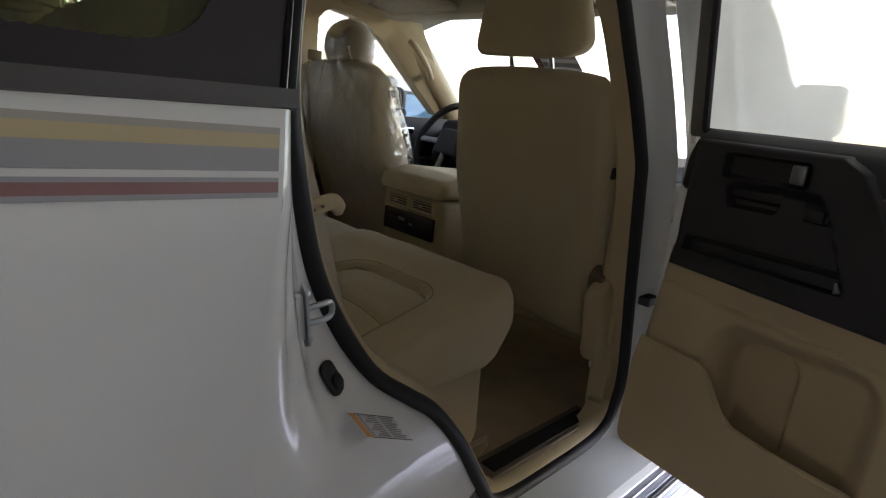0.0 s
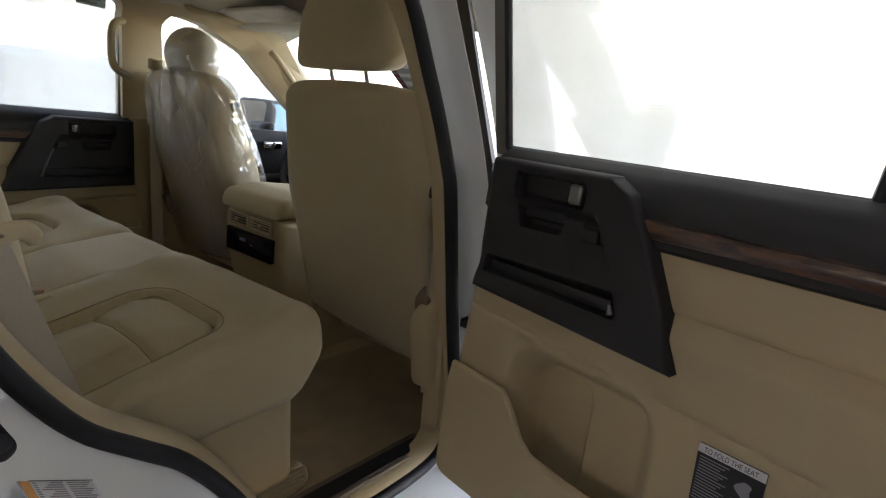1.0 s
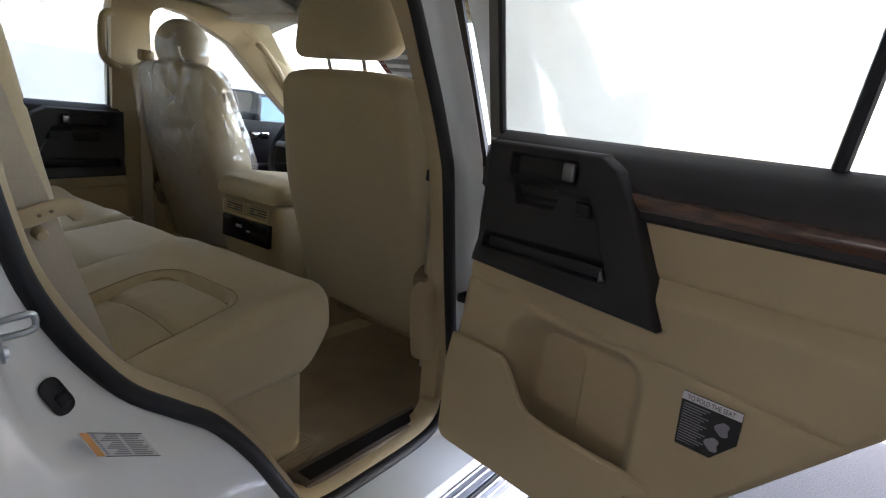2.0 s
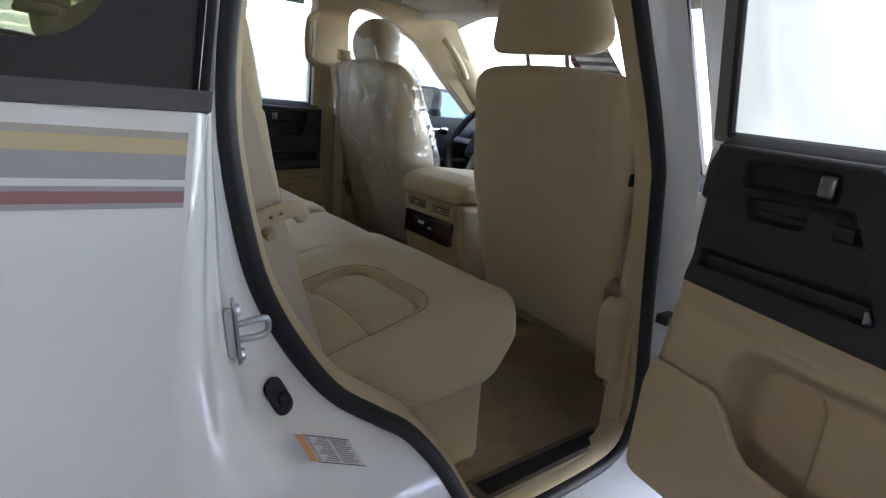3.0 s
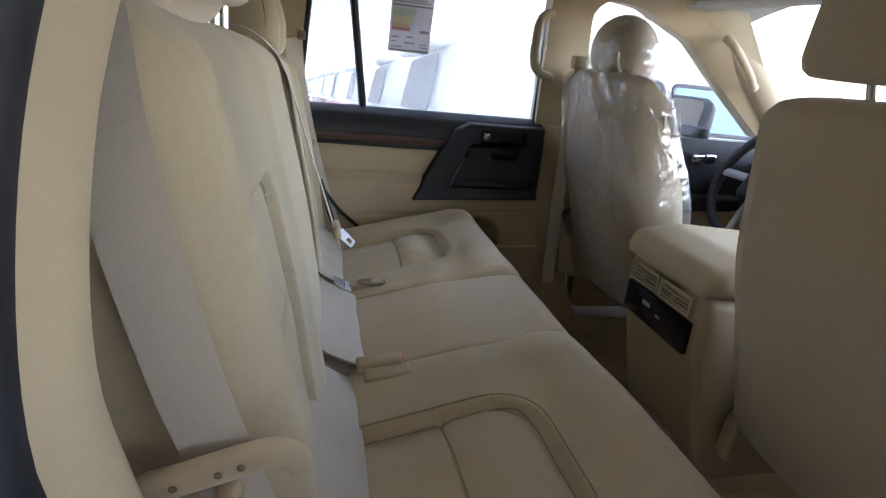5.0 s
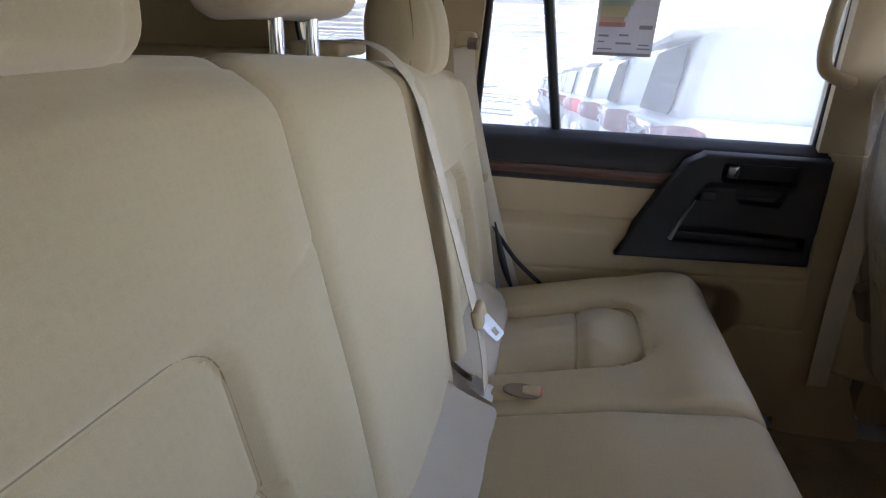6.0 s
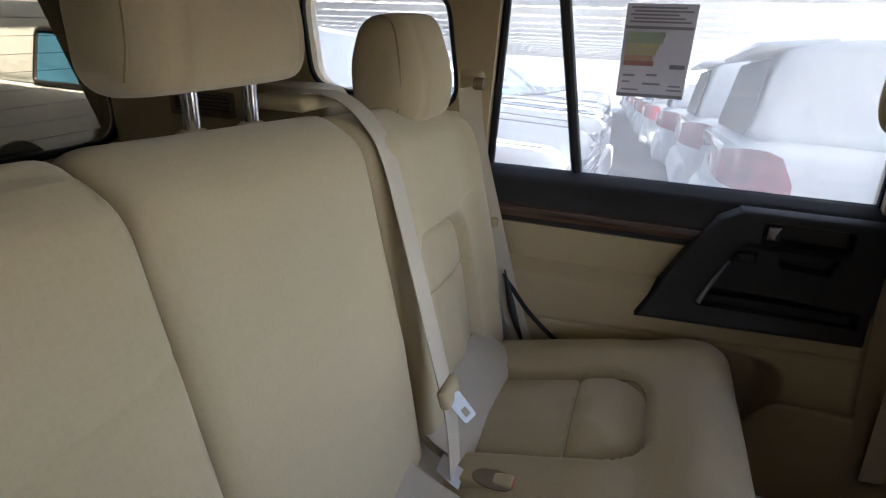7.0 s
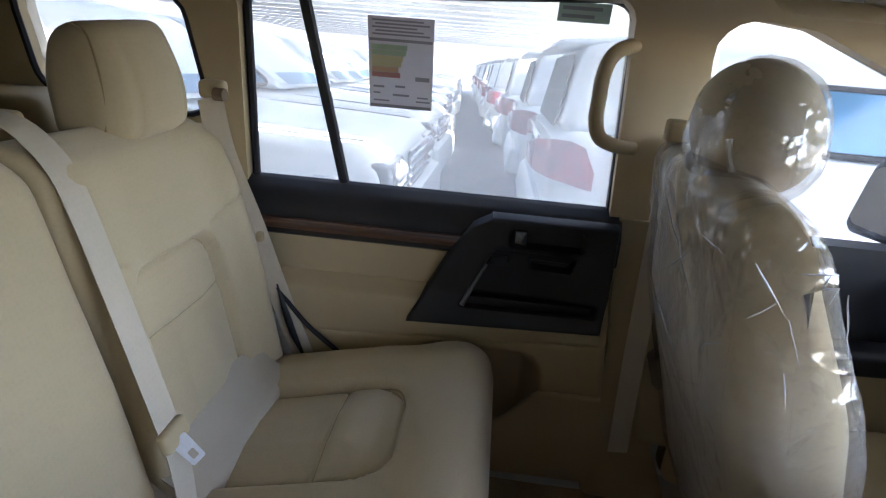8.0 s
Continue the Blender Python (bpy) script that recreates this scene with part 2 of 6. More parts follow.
ASPHALT = surface("asphalt", (0.072, 0.070, 0.066), 0.95, grain=0.25, stain=0.15, grain_size=120, stain_size=0.6, bump=0.5, depth=0.004)
CANOPY = surface("corrugated_steel", (0.70, 0.69, 0.64), 0.55, grain=0.02, stain=0.06, stain_size=1.5, bump=0.0)
CONCRETE = surface("concrete_wall", (0.40, 0.38, 0.34), 0.9, grain=0.08, stain=0.12, grain_size=60, stain_size=1.2, bump=0.4, depth=0.003)

# ---- mesh helpers ----
FLIP = Matrix.Diagonal((1, -1, 1, 1))


def part(name, bm, material, parent=None, label="", m=None, sharp=40, kind="", second=None):
    """Links a bmesh as one mesh object, under parent if there is one."""
    if m is not None:
        bm.transform(m)
        if m.determinant() < 0:
            bmesh.ops.reverse_faces(bm, faces=bm.faces[:])
    me = bpy.data.meshes.new(name)
    if second:
        for f in bm.faces:
            f.material_index = 1 if f.index in second[1] else 0
    bm.to_mesh(me)
    bm.free()
    me.materials.append(material)
    if second:
        me.materials.append(second[0])
    me.shade_smooth()
    me.set_sharp_from_angle(angle=radians(sharp))
    ob = new(name, me)
    if parent is not None:
        ob.parent = parent
    return tagged(ob, label, kind=kind)


def thing(name, label, category, group="", kind="", at=(0, 0, 0)):
    ob = new(name)
    ob.location = at
    ob.empty_display_size = 0.05
    return tagged(ob, label, category, group, kind)


def fillet(poly, radius, seg=5):
    """Rounds the corners of a closed outline. radius: one number or one for each corner."""
    out, n = [], len(poly)
    for i in range(n):
        r = radius[i] if isinstance(radius, (list, tuple)) else radius
        p, a, b = Vector(poly[i]), Vector(poly[i - 1]), Vector(poly[(i + 1) % n])
        u, v = (a - p), (b - p)
        if r <= 0 or u.length < 1e-6 or v.length < 1e-6:
            out.append(p)
            continue
        ang = u.angle(v)
        d = min(r / max(math.tan(ang / 2), 1e-3), 0.48 * u.length, 0.48 * v.length)
        s, e = p + u.normalized() * d, p + v.normalized() * d
        for k in range(seg + 1):
            w = k / seg
            out.append((1 - w) ** 2 * s + 2 * w * (1 - w) * p + w * w * e)
    return out


def spread(line, step, closed=True):
    """Points at even steps along a line."""
    pts = [Vector(p) for p in line] + ([Vector(line[0])] if closed else [])
    lens = [0.0]
    for a, b in zip(pts, pts[1:]):
        lens.append(lens[-1] + (b - a).length)
    n = max(int(round(lens[-1] / step)), 3)
    out, j = [], 0
    for i in range(n if closed else n + 1):
        s = lens[-1] * i / n
        while j < len(lens) - 2 and lens[j + 1] < s:
            j += 1
        w = (s - lens[j]) / max(lens[j + 1] - lens[j], 1e-9)
        out.append(pts[j].lerp(pts[j + 1], min(w, 1.0)))
    return out


def smooth_line(line, step, closed=False):
    """A Catmull-Rom line through the points, at even steps."""
    p = [Vector(q) for q in line]
    n, dense = len(p), []
    for i in range(n if closed else n - 1):
        a, b, c, d = (p[(i - 1) % n], p[i], p[(i + 1) % n], p[(i + 2) % n]) if closed else (p[max(i - 1, 0)], p[i], p[i + 1], p[min(i + 2, n - 1)])
        for k in range(10):
            t = k / 10
            dense.append(0.5 * ((2 * b) + (c - a) * t + (2 * a - 5 * b + 4 * c - d) * t * t + (3 * b - a - 3 * c + d) * t ** 3))
    if not closed:
        dense.append(p[-1])
    return spread(dense, step, closed)


def sweep(outline, y0, y1, ends=0.03, step=0.02, rings=5, shape=None):
    """A solid with the (x, z) outline, from y0 to y1, its two ends rounded off by that radius. shape: moves each point."""
    pts = spread(outline, step)
    n = len(pts)
    us, ws = [p.x for p in pts], [p.y for p in pts]
    cu, cw, hu, hw = (max(us) + min(us)) / 2, (max(ws) + min(ws)) / 2, (max(us) - min(us)) / 2, (max(ws) - min(ws)) / 2
    normals = [Vector(((p.x - cu) / hu, (p.y - cw) / hw)) for p in pts]
    e0, e1 = ends if isinstance(ends, tuple) else (ends, ends)
    ys = []
    for k in range(rings):
        a = math.pi / 2 * k / rings
        ys.append((y0 + e0 * (1 - math.cos(a)), e0 * (1 - math.sin(a))))
    mid = max(int((y1 - y0 - e0 - e1) / step), 1)
    ys += [(y0 + e0 + (y1 - y0 - e0 - e1) * k / mid, 0.0) for k in range(mid + 1)]
    for k in reversed(range(rings)):
        a = math.pi / 2 * k / rings
        ys.append((y1 - e1 * (1 - math.cos(a)), e1 * (1 - math.sin(a))))
    bm = bmesh.new()
    loops = []
    for y, inset in ys:
        loops.append([bm.verts.new((p.x - q.x * inset, y, p.y - q.y * inset)) for p, q in zip(pts, normals)])
    for a, b in zip(loops, loops[1:]):
        for i in range(n):
            bm.faces.new((a[i - 1], a[i], b[i], b[i - 1]))
    bm.faces.new(loops[0][::-1])
    bm.faces.new(loops[-1])
    bmesh.ops.recalc_face_normals(bm, faces=bm.faces[:])
    if shape:
        for v in bm.verts:
            v.co = shape(v.co.copy())
    return bm


def tube(path, radius, seg=10, closed=False, flat=1.0, up=(0, 1, 0), taper=None):
    """A round (or flattened) bar along a path."""
    bm, loops, n = bmesh.new(), [], len(path)
    up = Vector(up)
    for i, p in enumerate(path):
        a = path[i - 1] if (i or closed) else path[i]
        b = path[(i + 1) % n] if (i < n - 1 or closed) else path[i]
        d = (Vector(b) - Vector(a)).normalized()
        side = d.cross(up)
        side = side.normalized() if side.length > 1e-5 else d.orthogonal().normalized()
        top = side.cross(d)
        r = radius * (taper(i / max(n - 1, 1)) if taper else 1.0)
        loops.append([bm.verts.new(Vector(p) + side * r * math.cos(2 * math.pi * k / seg) + top * r * flat * math.sin(2 * math.pi * k / seg)) for k in range(seg)])
    pairs = list(zip(loops, loops[1:])) + ([(loops[-1], loops[0])] if closed else [])
    for a, b in pairs:
        for k in range(seg):
            bm.faces.new((a[k - 1], a[k], b[k], b[k - 1]))
    if not closed:
        bm.faces.new(loops[0][::-1])
        bm.faces.new(loops[-1])
    bmesh.ops.recalc_face_normals(bm, faces=bm.faces[:])
    return bm


def ribbon(path, width, thick=0.002):
    """A strap: path of (point, across) pairs."""
    bm, loops, n = bmesh.new(), [], len(path)
    for i, (p, across) in enumerate(path):
        p, c = Vector(p), Vector(across).normalized()
        d = (Vector(path[min(i + 1, n - 1)][0]) - Vector(path[max(i - 1, 0)][0])).normalized()
        up = c.cross(d).normalized()
        w = width / 2
        loops.append([bm.verts.new(p + c * s * w + up * h * thick / 2) for s, h in ((-1, -1), (-0.96, 1), (0.96, 1), (1, -1))])
    for a, b in zip(loops, loops[1:]):
        for k in range(4):
            bm.faces.new((a[k - 1], a[k], b[k], b[k - 1]))
    bm.faces.new(loops[0][::-1])
    bm.faces.new(loops[-1])
    bmesh.ops.recalc_face_normals(bm, faces=bm.faces[:])
    return bm


def box(size, at=(0, 0, 0), bevel=0.004, seg=2, turn=None):
    bm = bmesh.new()
    bmesh.ops.create_cube(bm, size=1.0, matrix=Matrix.Diagonal((*size, 1)))
    if bevel:
        bmesh.ops.bevel(bm, geom=bm.edges[:], offset=min(bevel, min(size) * 0.45), segments=seg, profile=0.5, affect="EDGES")
    bm.transform(Matrix.Translation(at) @ (turn if turn is not None else Matrix()))
    return bm


def plate(outer, holes, depth, thick, bevel=0.0):
    """A sheet in x and z with holes through it. depth(x, z): its y; thick: how far it goes on in y."""
    bm = bmesh.new()
    edges = []
    for loop in [outer] + list(holes):
        vs = [bm.verts.new((p[0], 0, p[1])) for p in loop]
        edges += [bm.edges.new((vs[i - 1], vs[i])) for i in range(len(vs))]
    bmesh.ops.triangle_fill(bm, use_beauty=True, use_dissolve=False, edges=edges, normal=(0, -1, 0))
    faces = bm.faces[:]
    border = [e for e in bm.edges if len(e.link_faces) == 1]
    front = {v: v.co.copy() for v in bm.verts}
    back = {v: bm.verts.new((v.co.x, depth(v.co.x, v.co.z) + thick, v.co.z)) for v in list(front)}
    for v in front:
        v.co.y = depth(v.co.x, v.co.z)
    for f in faces:
        bm.faces.new([back[v] for v in reversed(f.verts)])
    for e in border:
        a, b = e.verts
        bm.faces.new((a, b, back[b], back[a]))
    bmesh.ops.recalc_face_normals(bm, faces=bm.faces[:])
    return bm


def loft(lines, closed=False):
    """A skin over lines with the same number of points."""
    bm = bmesh.new()
    rows = [[bm.verts.new(p) for p in line] for line in lines]
    for a, b in zip(rows, rows[1:]):
        n = len(a)
        for i in range(n if closed else n - 1):
            j = (i + 1) % n
            bm.faces.new((a[i], a[j], b[j], b[i]))
    bmesh.ops.recalc_face_normals(bm, faces=bm.faces[:])
    return bm


def thicken(bm, t):
    bmesh.ops.solidify(bm, geom=bm.faces[:], thickness=t)
    return bm


def dome(outline, y, height, inset=0.01):
    """A shallow moulded shape on an (x, z) outline, standing towards -y by height."""
    bm = bmesh.new()
    n = len(outline)
    c = sum((Vector(p) for p in outline), Vector((0, 0))) / n
    loops = []
    for k, (ins, h) in enumerate(((0, 0), (0, 0.6), (0.35, 0.9), (1.0, 1.0))):
        ring = []
        for p in outline:
            p = Vector(p)
            d = (c - p)
            q = p + d.normalized() * min(inset * ins, d.length * 0.5)
            ring.append(bm.verts.new((q.x, y - height * h, q.y)))
        loops.append(ring)
    for a, b in zip(loops, loops[1:]):
        for i in range(n):
            bm.faces.new((a[i - 1], a[i], b[i], b[i - 1]))
    bm.faces.new(loops[-1])
    bm.faces.new(loops[0][::-1])
    bmesh.ops.recalc_face_normals(bm, faces=bm.faces[:])
    return bm


def merge(*bms):
    out = bmesh.new()
    for b in bms:
        me = bpy.data.meshes.new("tmp")
        b.to_mesh(me)
        b.free()
        out.from_mesh(me)
        bpy.data.meshes.remove(me)
    return out


def bump_at(d, width):
    return math.exp(-(d / width) ** 2)


def box_distance(u, v, u0, u1, v0, v1, r):
    """Signed distance to a rectangle with rounded corners."""
    cu, cv, hu, hv = (u0 + u1) / 2, (v0 + v1) / 2, (u1 - u0) / 2 - r, (v1 - v0) / 2 - r
    a, b = abs(u - cu) - hu, abs(v - cv) - hv
    return math.hypot(max(a, 0), max(b, 0)) + min(max(a, b), 0) - r


def glass_y(z):
    """How far the side glass stands from the car's middle."""
    return 0.825 - max(z - 1.27, 0) * 0.215

# ---- the car's body: floor, roof, pillars, screens ----
SILL, BELT, ROOF = 0.55, 1.27, 1.735
DOOR_WINDOW = fillet([(-0.235, 1.272), (0.548, 1.272), (0.512, 1.688), (-0.20, 1.650)], [0.012, 0.012, 0.06, 0.03])
QUARTER_WINDOW = fillet([(-0.30, 1.40), (-0.32, 1.65), (-0.665, 1.645), (-0.67, 1.43)], 0.06)
FRONT_WINDOW = fillet([(0.735, 1.272), (1.50, 1.262), (1.46, 1.30), (1.02, 1.69), (0.69, 1.70), (0.672, 1.62)], [0.02, 0.01, 0.03, 0.12, 0.05, 0.03])


def pillar_y(x, z):
    return glass_y(z) - 0.045 - max(0.0, z - 1.62) * 0.7


car = thing("car_body", "white body shell of a large off-road car, rear door open", "car body", kind="structure")

# the doors' windows are notches in the trim, the quarter window a hole
side_outer = fillet([(-1.42, 1.262), (-0.246, 1.262), (-0.206, 1.650), (0.502, 1.688), (0.546, 1.262), (0.712, 1.262), (0.642, 1.672), (0.80, 1.656), (1.01, 1.580), (1.16, 1.468), (1.42, 1.285), (1.50, 1.262),
                     (1.56, 1.262), (1.10, 1.715), (0.9, 1.745), (-1.20, 1.745), (-1.42, 1.70)], [0, 0, 0.03, 0.06, 0, 0, 0.06, 0.10, 0.15, 0.15, 0.03, 0, 0, 0, 0, 0, 0])
part("left_side_trim", plate(side_outer, [QUARTER_WINDOW], pillar_y, 0.06), TRIM, car, "beige moulded pillar trim")
lower_b = fillet([(0.585, 0.56), (0.80, 0.56), (0.735, 0.72), (0.705, 1.268), (0.565, 1.268), (0.60, 0.80)], [0.03, 0.02, 0.05, 0.0, 0.0, 0.1])
part("left_door_seal", tube(smooth_line([(-0.18, 0.716, 1.065), (-0.11, 0.716, 0.970), (-0.06, 0.716, 0.922), (-0.01, 0.716, 0.882), (0.05, 0.718, 0.83)], 0.02), 0.0055, 8), RUBBER, car, "black rubber door seal")
part("left_centre_pillar", plate(lower_b, [], lambda x, z: 0.72 + 0.05 * (z - 0.56) / 0.7, 0.07), TRIM, car, "beige lower pillar trim")
part("left_rear_side_trim", plate(fillet([(-1.40, 0.60), (-0.24, 0.60), (-0.245, 1.266), (-1.40, 1.266)], 0.02), [], lambda x, z: 0.735, 0.05), TRIM, car, "beige rear side trim")
part("left_outer_skin", plate([(-1.6, 0.45), (3.2, 0.45), (3.2, 1.10), (1.55, 1.205), (-1.6, 1.205)], [], lambda x, z: 0.955 - 0.06 * abs(z - 0.95), 0.02), PAINT, car, "white painted side")

# floor, sills, tunnel and the seat base's step
def floor_z(x, y):
    return SILL + 0.004 * math.sin(9 * x) + 0.10 * max(0.0, 1 - (abs(y) / 0.17) ** 4) * (1 if x > -0.2 else 0)


bm = loft([[(x, -0.735 + 1.475 * k / 37, floor_z(x, -0.735 + 1.475 * k / 37) + 0.006) for k in range(38)] for x in [-1.4 + 0.1 * j for j in range(35)]])
part("floor_carpet", thicken(bm, 0.02), CARPET, car, "tan fitted carpet")
for s in (1, -1):
    sill = fillet([(0.66, 0.52), (0.95, 0.50), (0.95, 0.525), (0.82, 0.548), (0.66, 0.552)], 0.012)
    bm = sweep([(p[0], p[1]) for p in sill], -0.35, 1.7, 0.004, 0.03)
    bm.transform(Matrix(((0, 1, 0, 0), (s, 0, 0, 0), (0, 0, 1, 0), (0, 0, 0, 1))))
    bmesh.ops.recalc_face_normals(bm, faces=bm.faces[:])
    part("door_sill", bm, PAINT, car, "white painted sill")

# headliner and roof
def roof_z(x, y):
    return ROOF + 0.035 - 0.075 * (abs(y) / 0.68) ** 3 - 0.03 * max(0.0, (x - 0.75) / 0.5) ** 2


bm = loft([[(x, -0.70 + 1.40 * k / 28, roof_z(x, -0.70 + 1.40 * k / 28)) for k in range(29)] for x in [-1.40 + 0.1 * j for j in range(27)]])
part("headliner", thicken(bm, 0.012), HEADLINER, car, "greige fabric headliner")
bm = loft([[(x, -0.80 + 1.60 * k / 20, roof_z(x, 0.85 * (-0.80 + 1.60 * k / 20)) + 0.06) for k in range(21)] for x in [-1.55 + 0.1 * j for j in range(29)]])
part("roof_skin", thicken(bm, 0.01), PAINT, car, "white painted roof")
for s in (1, -1):
    rail = [(x, s * 0.80, ROOF + 0.03) for x in [-1.5 + 0.1 * j for j in range(27)]]
    part("roof_rail", tube(rail, 0.045, 12), PAINT, car, "white painted roof edge")

# windscreen, its pillars, header and visors
for s in (1, -1):
    line = smooth_line([(0.92, s * 0.70, 1.73), (1.12, s * 0.715, 1.64), (1.36, s * 0.745, 1.45), (1.62, s * 0.80, 1.24)], 0.03)
    part("windscreen_pillar", tube(line, 0.062, 14, up=(0, 1, 0), flat=0.8), TRIM, car, "beige windscreen pillar trim")
    line = [p + Vector((0.06, s * 0.07, 0.03)) for p in line]
    part("outer_windscreen_pillar", tube(line, 0.05, 10), PAINT, car, "white painted windscreen pillar")
bm = loft([[(1.00 + 0.66 * j / 8, -0.72 + 1.44 * k / 12, 1.70 - 0.46 * j / 8 + 0.03 * (1 - (2 * k / 12 - 1) ** 2)) for k in range(13)] for j in range(9)])
screen = part("windscreen", bm, SHIELD, car, "clear windscreen")
screen.visible_shadow = False
part("windscreen_header", box((0.12, 1.36, 0.06), (0.98, 0, 1.70), 0.02), HEADLINER, car, "greige header above the windscreen")

# the back: tailgate with its window, rear shelf corner and side trim
gate_outer = [(-0.80, 0.60), (0.80, 0.60), (0.80, 1.10), (0.70, 1.74), (-0.70, 1.74), (-0.80, 1.10)]
gate_hole = fillet([(-0.70, 1.24), (0.742, 1.24), (0.715, 1.63), (-0.665, 1.63)], 0.09)
bm = plate(gate_outer, [gate_hole], lambda x, z: 0.0, 0.05)
gate_turn = Matrix(((0, -1, 0, -1.30), (1, 0, 0, 0), (0, 0, 1, 0), (0, 0, 0, 1)))
bm.transform(gate_turn)
bmesh.ops.recalc_face_normals(bm, faces=bm.faces[:])
part("tailgate", bm, TRIM, car, "beige tailgate trim")
bm = plate(gate_hole, [], lambda x, z: 0.02, 0.004)
bm.transform(gate_turn)
gw = part("tailgate_window", bm, clear("rear_glass", (0.46, 0.45, 0.37)), car, "rear window with heating wires")
gw.visible_shadow = False
part("tailgate_window_seal", tube([gate_turn @ Vector((p[0], 0.0, p[1])) for p in gate_hole], 0.012, 8, closed=True, up=(1, 0, 0)), RUBBER, car, "black window seal")
for k in range(9):
    z = 1.28 + 0.04 * k
    part("heating_wire", tube([(-1.315, -0.64, z), (-1.315, 0.0, z - 0.004), (-1.315, 0.66, z)], 0.0006, 4), BLACK, car)

# third-row seat stowed upright against the side, with its recessed vent
stowed = thing("folded_third_row_seat", "beige third-row seat folded up against the side trim", "car seat")
part("seat_shell", sweep(fillet([(-1.18, 0.60), (-0.56, 0.60), (-0.56, 1.440), (-1.18, 1.440)], [0.02, 0.02, 0.055, 0.055], 7), 0.615, 0.738, (0.018, 0.004), 0.02, 4), TRIM, stowed, "beige moulded shell")
part("edge_piping", tube([Vector((p[0], 0.628, p[1])) for p in fillet([(-1.172, 0.62), (-0.567, 0.62), (-0.567, 1.433), (-1.172, 1.433)], [0.02, 0.02, 0.05, 0.05], 7)], 0.005, 8, closed=True), VINYL, stowed, "beige piping")
vent_box = part("side_vent", plate(fillet([(-0.975, 1.358), (-0.795, 1.358), (-0.795, 1.418), (-0.975, 1.418)], 0.008), [fillet([(-0.965, 1.366), (-0.805, 1.366), (-0.805, 1.410), (-0.965, 1.410)], 0.006)], lambda x, z: 0.607, 0.010), TRIM_DARK, stowed, "taupe vent frame")
part("vent_back", box((0.158, 0.004, 0.043), (-0.885, 0.6155, 1.388), 0.001), LABEL_GAP_BLACK, vent_box, "dark vent opening")
for k in range(5):
    part("slat", box((0.158, 0.008, 0.003), (-0.885, 0.611, 1.371 + 0.0085 * k), 0.001, 1, Matrix.Rotation(radians(20), 4, "X")), TRIM_DARK, vent_box)
part("latch_hole", dome([(-0.74 + 0.008 * math.cos(2 * math.pi * k / 14), 1.345 + 0.014 * math.sin(2 * math.pi * k / 14)) for k in range(14)], 0.617, 0.003, 0.003), LABEL_GAP_BLACK, stowed, "dark latch opening")


def glazing(name, outline, s, material, parent, label, drop=0.0):
    bm = plate(outline, [], lambda x, z: glass_y(z) - 0.012, 0.004)
    ob = part(name, bm, material, parent, label, m=FLIP if s < 0 else None)
    ob.visible_shadow = False
    return ob


glazing("quarter_window", QUARTER_WINDOW, 1, GLASS, car, "clear rear quarter window")
part("quarter_window_seal", tube([(p[0], pillar_y(p[0], p[1]) + 0.004, p[1]) for p in QUARTER_WINDOW], 0.007, 6, closed=True), RUBBER, car, "black window seal")

# ---- right flank round the open doorway ----
SEAL = smooth_line([(0.420, 1.62), (0.468, 1.50), (0.510, 1.38), (0.550, 1.22), (0.612, 0.94), (0.662, 0.74), (0.658, 0.64), (0.59, 0.568), (0.36, 0.552), (0.19, 0.562),
                    (0.125, 0.635), (0.045, 0.755), (-0.035, 0.85), (-0.10, 0.90), (-0.175, 0.958), (-0.24, 1.045), (-0.285, 1.13), (-0.31, 1.214), (-0.325, 1.30),
                    (-0.322, 1.40), (-0.305, 1.49), (-0.27, 1.60), (-0.22, 1.68), (-0.10, 1.705), (0.20, 1.715), (0.35, 1.695)], 0.02, closed=True)


def seal_y(z):
    return -(0.815 - max(z - 1.27, 0) * 0.17 - 0.02 * max(0.0, (0.9 - z)))


def ring(off, dy, shift=0.0):
    """The doorway's outline moved outwards by off, at dy from the seal."""
    n, out = len(SEAL), []
    for i in range(n):
        d = (SEAL[(i + 1) % n] - SEAL[i - 1]).normalized()
        q = SEAL[i] + Vector((d.y, -d.x)) * -off
        out.append(Vector((q.x + shift, seal_y(SEAL[i].y) + dy, q.y)))
    return out


part("door_seal", tube(ring(0.0, -0.004), 0.0145, 12, closed=True, up=(0, 1, 0), flat=1.25), RUBBER, car, "black rubber door seal")
def trim_ring(off, front_off, dy):
    """The inner trim: wide along the seat, narrow along the centre pillar."""
    a, b = ring(off, dy), ring(front_off, dy)
    out = []
    for p, q, c in zip(a, b, SEAL):
        w = min(max((c.x - 0.36) / 0.10, 0), 1) if c.y > 0.62 else 0.0
        out.append(p.lerp(q, w))
    return out


part("doorway_trim", thicken(loft([trim_ring(-0.012, -0.011, 0.0), trim_ring(-0.020, -0.008, 0.006), trim_ring(-0.026, 0.004, 0.03), trim_ring(-0.020, 0.014, 0.055)], closed=True), 0.004), TRIM, car, "beige trim inside the seal")
FRONT = [i for i, p in enumerate(SEAL) if not (p.x < 0.13 and p.y < 1.69)]
gap = next(k for k in range(len(FRONT)) if FRONT[(k + 1) % len(FRONT)] != (FRONT[k] + 1) % len(SEAL))
FRONT = FRONT[gap + 1:] + FRONT[:gap + 1]
part("doorway_flange", thicken(loft([[ring(o, d)[i] for i in FRONT] for o, d in ((0.004, 0.004), (0.045, -0.012), (0.058, -0.03), (0.064, -0.06))]), 0.003), PAINT, car, "white painted door flange")
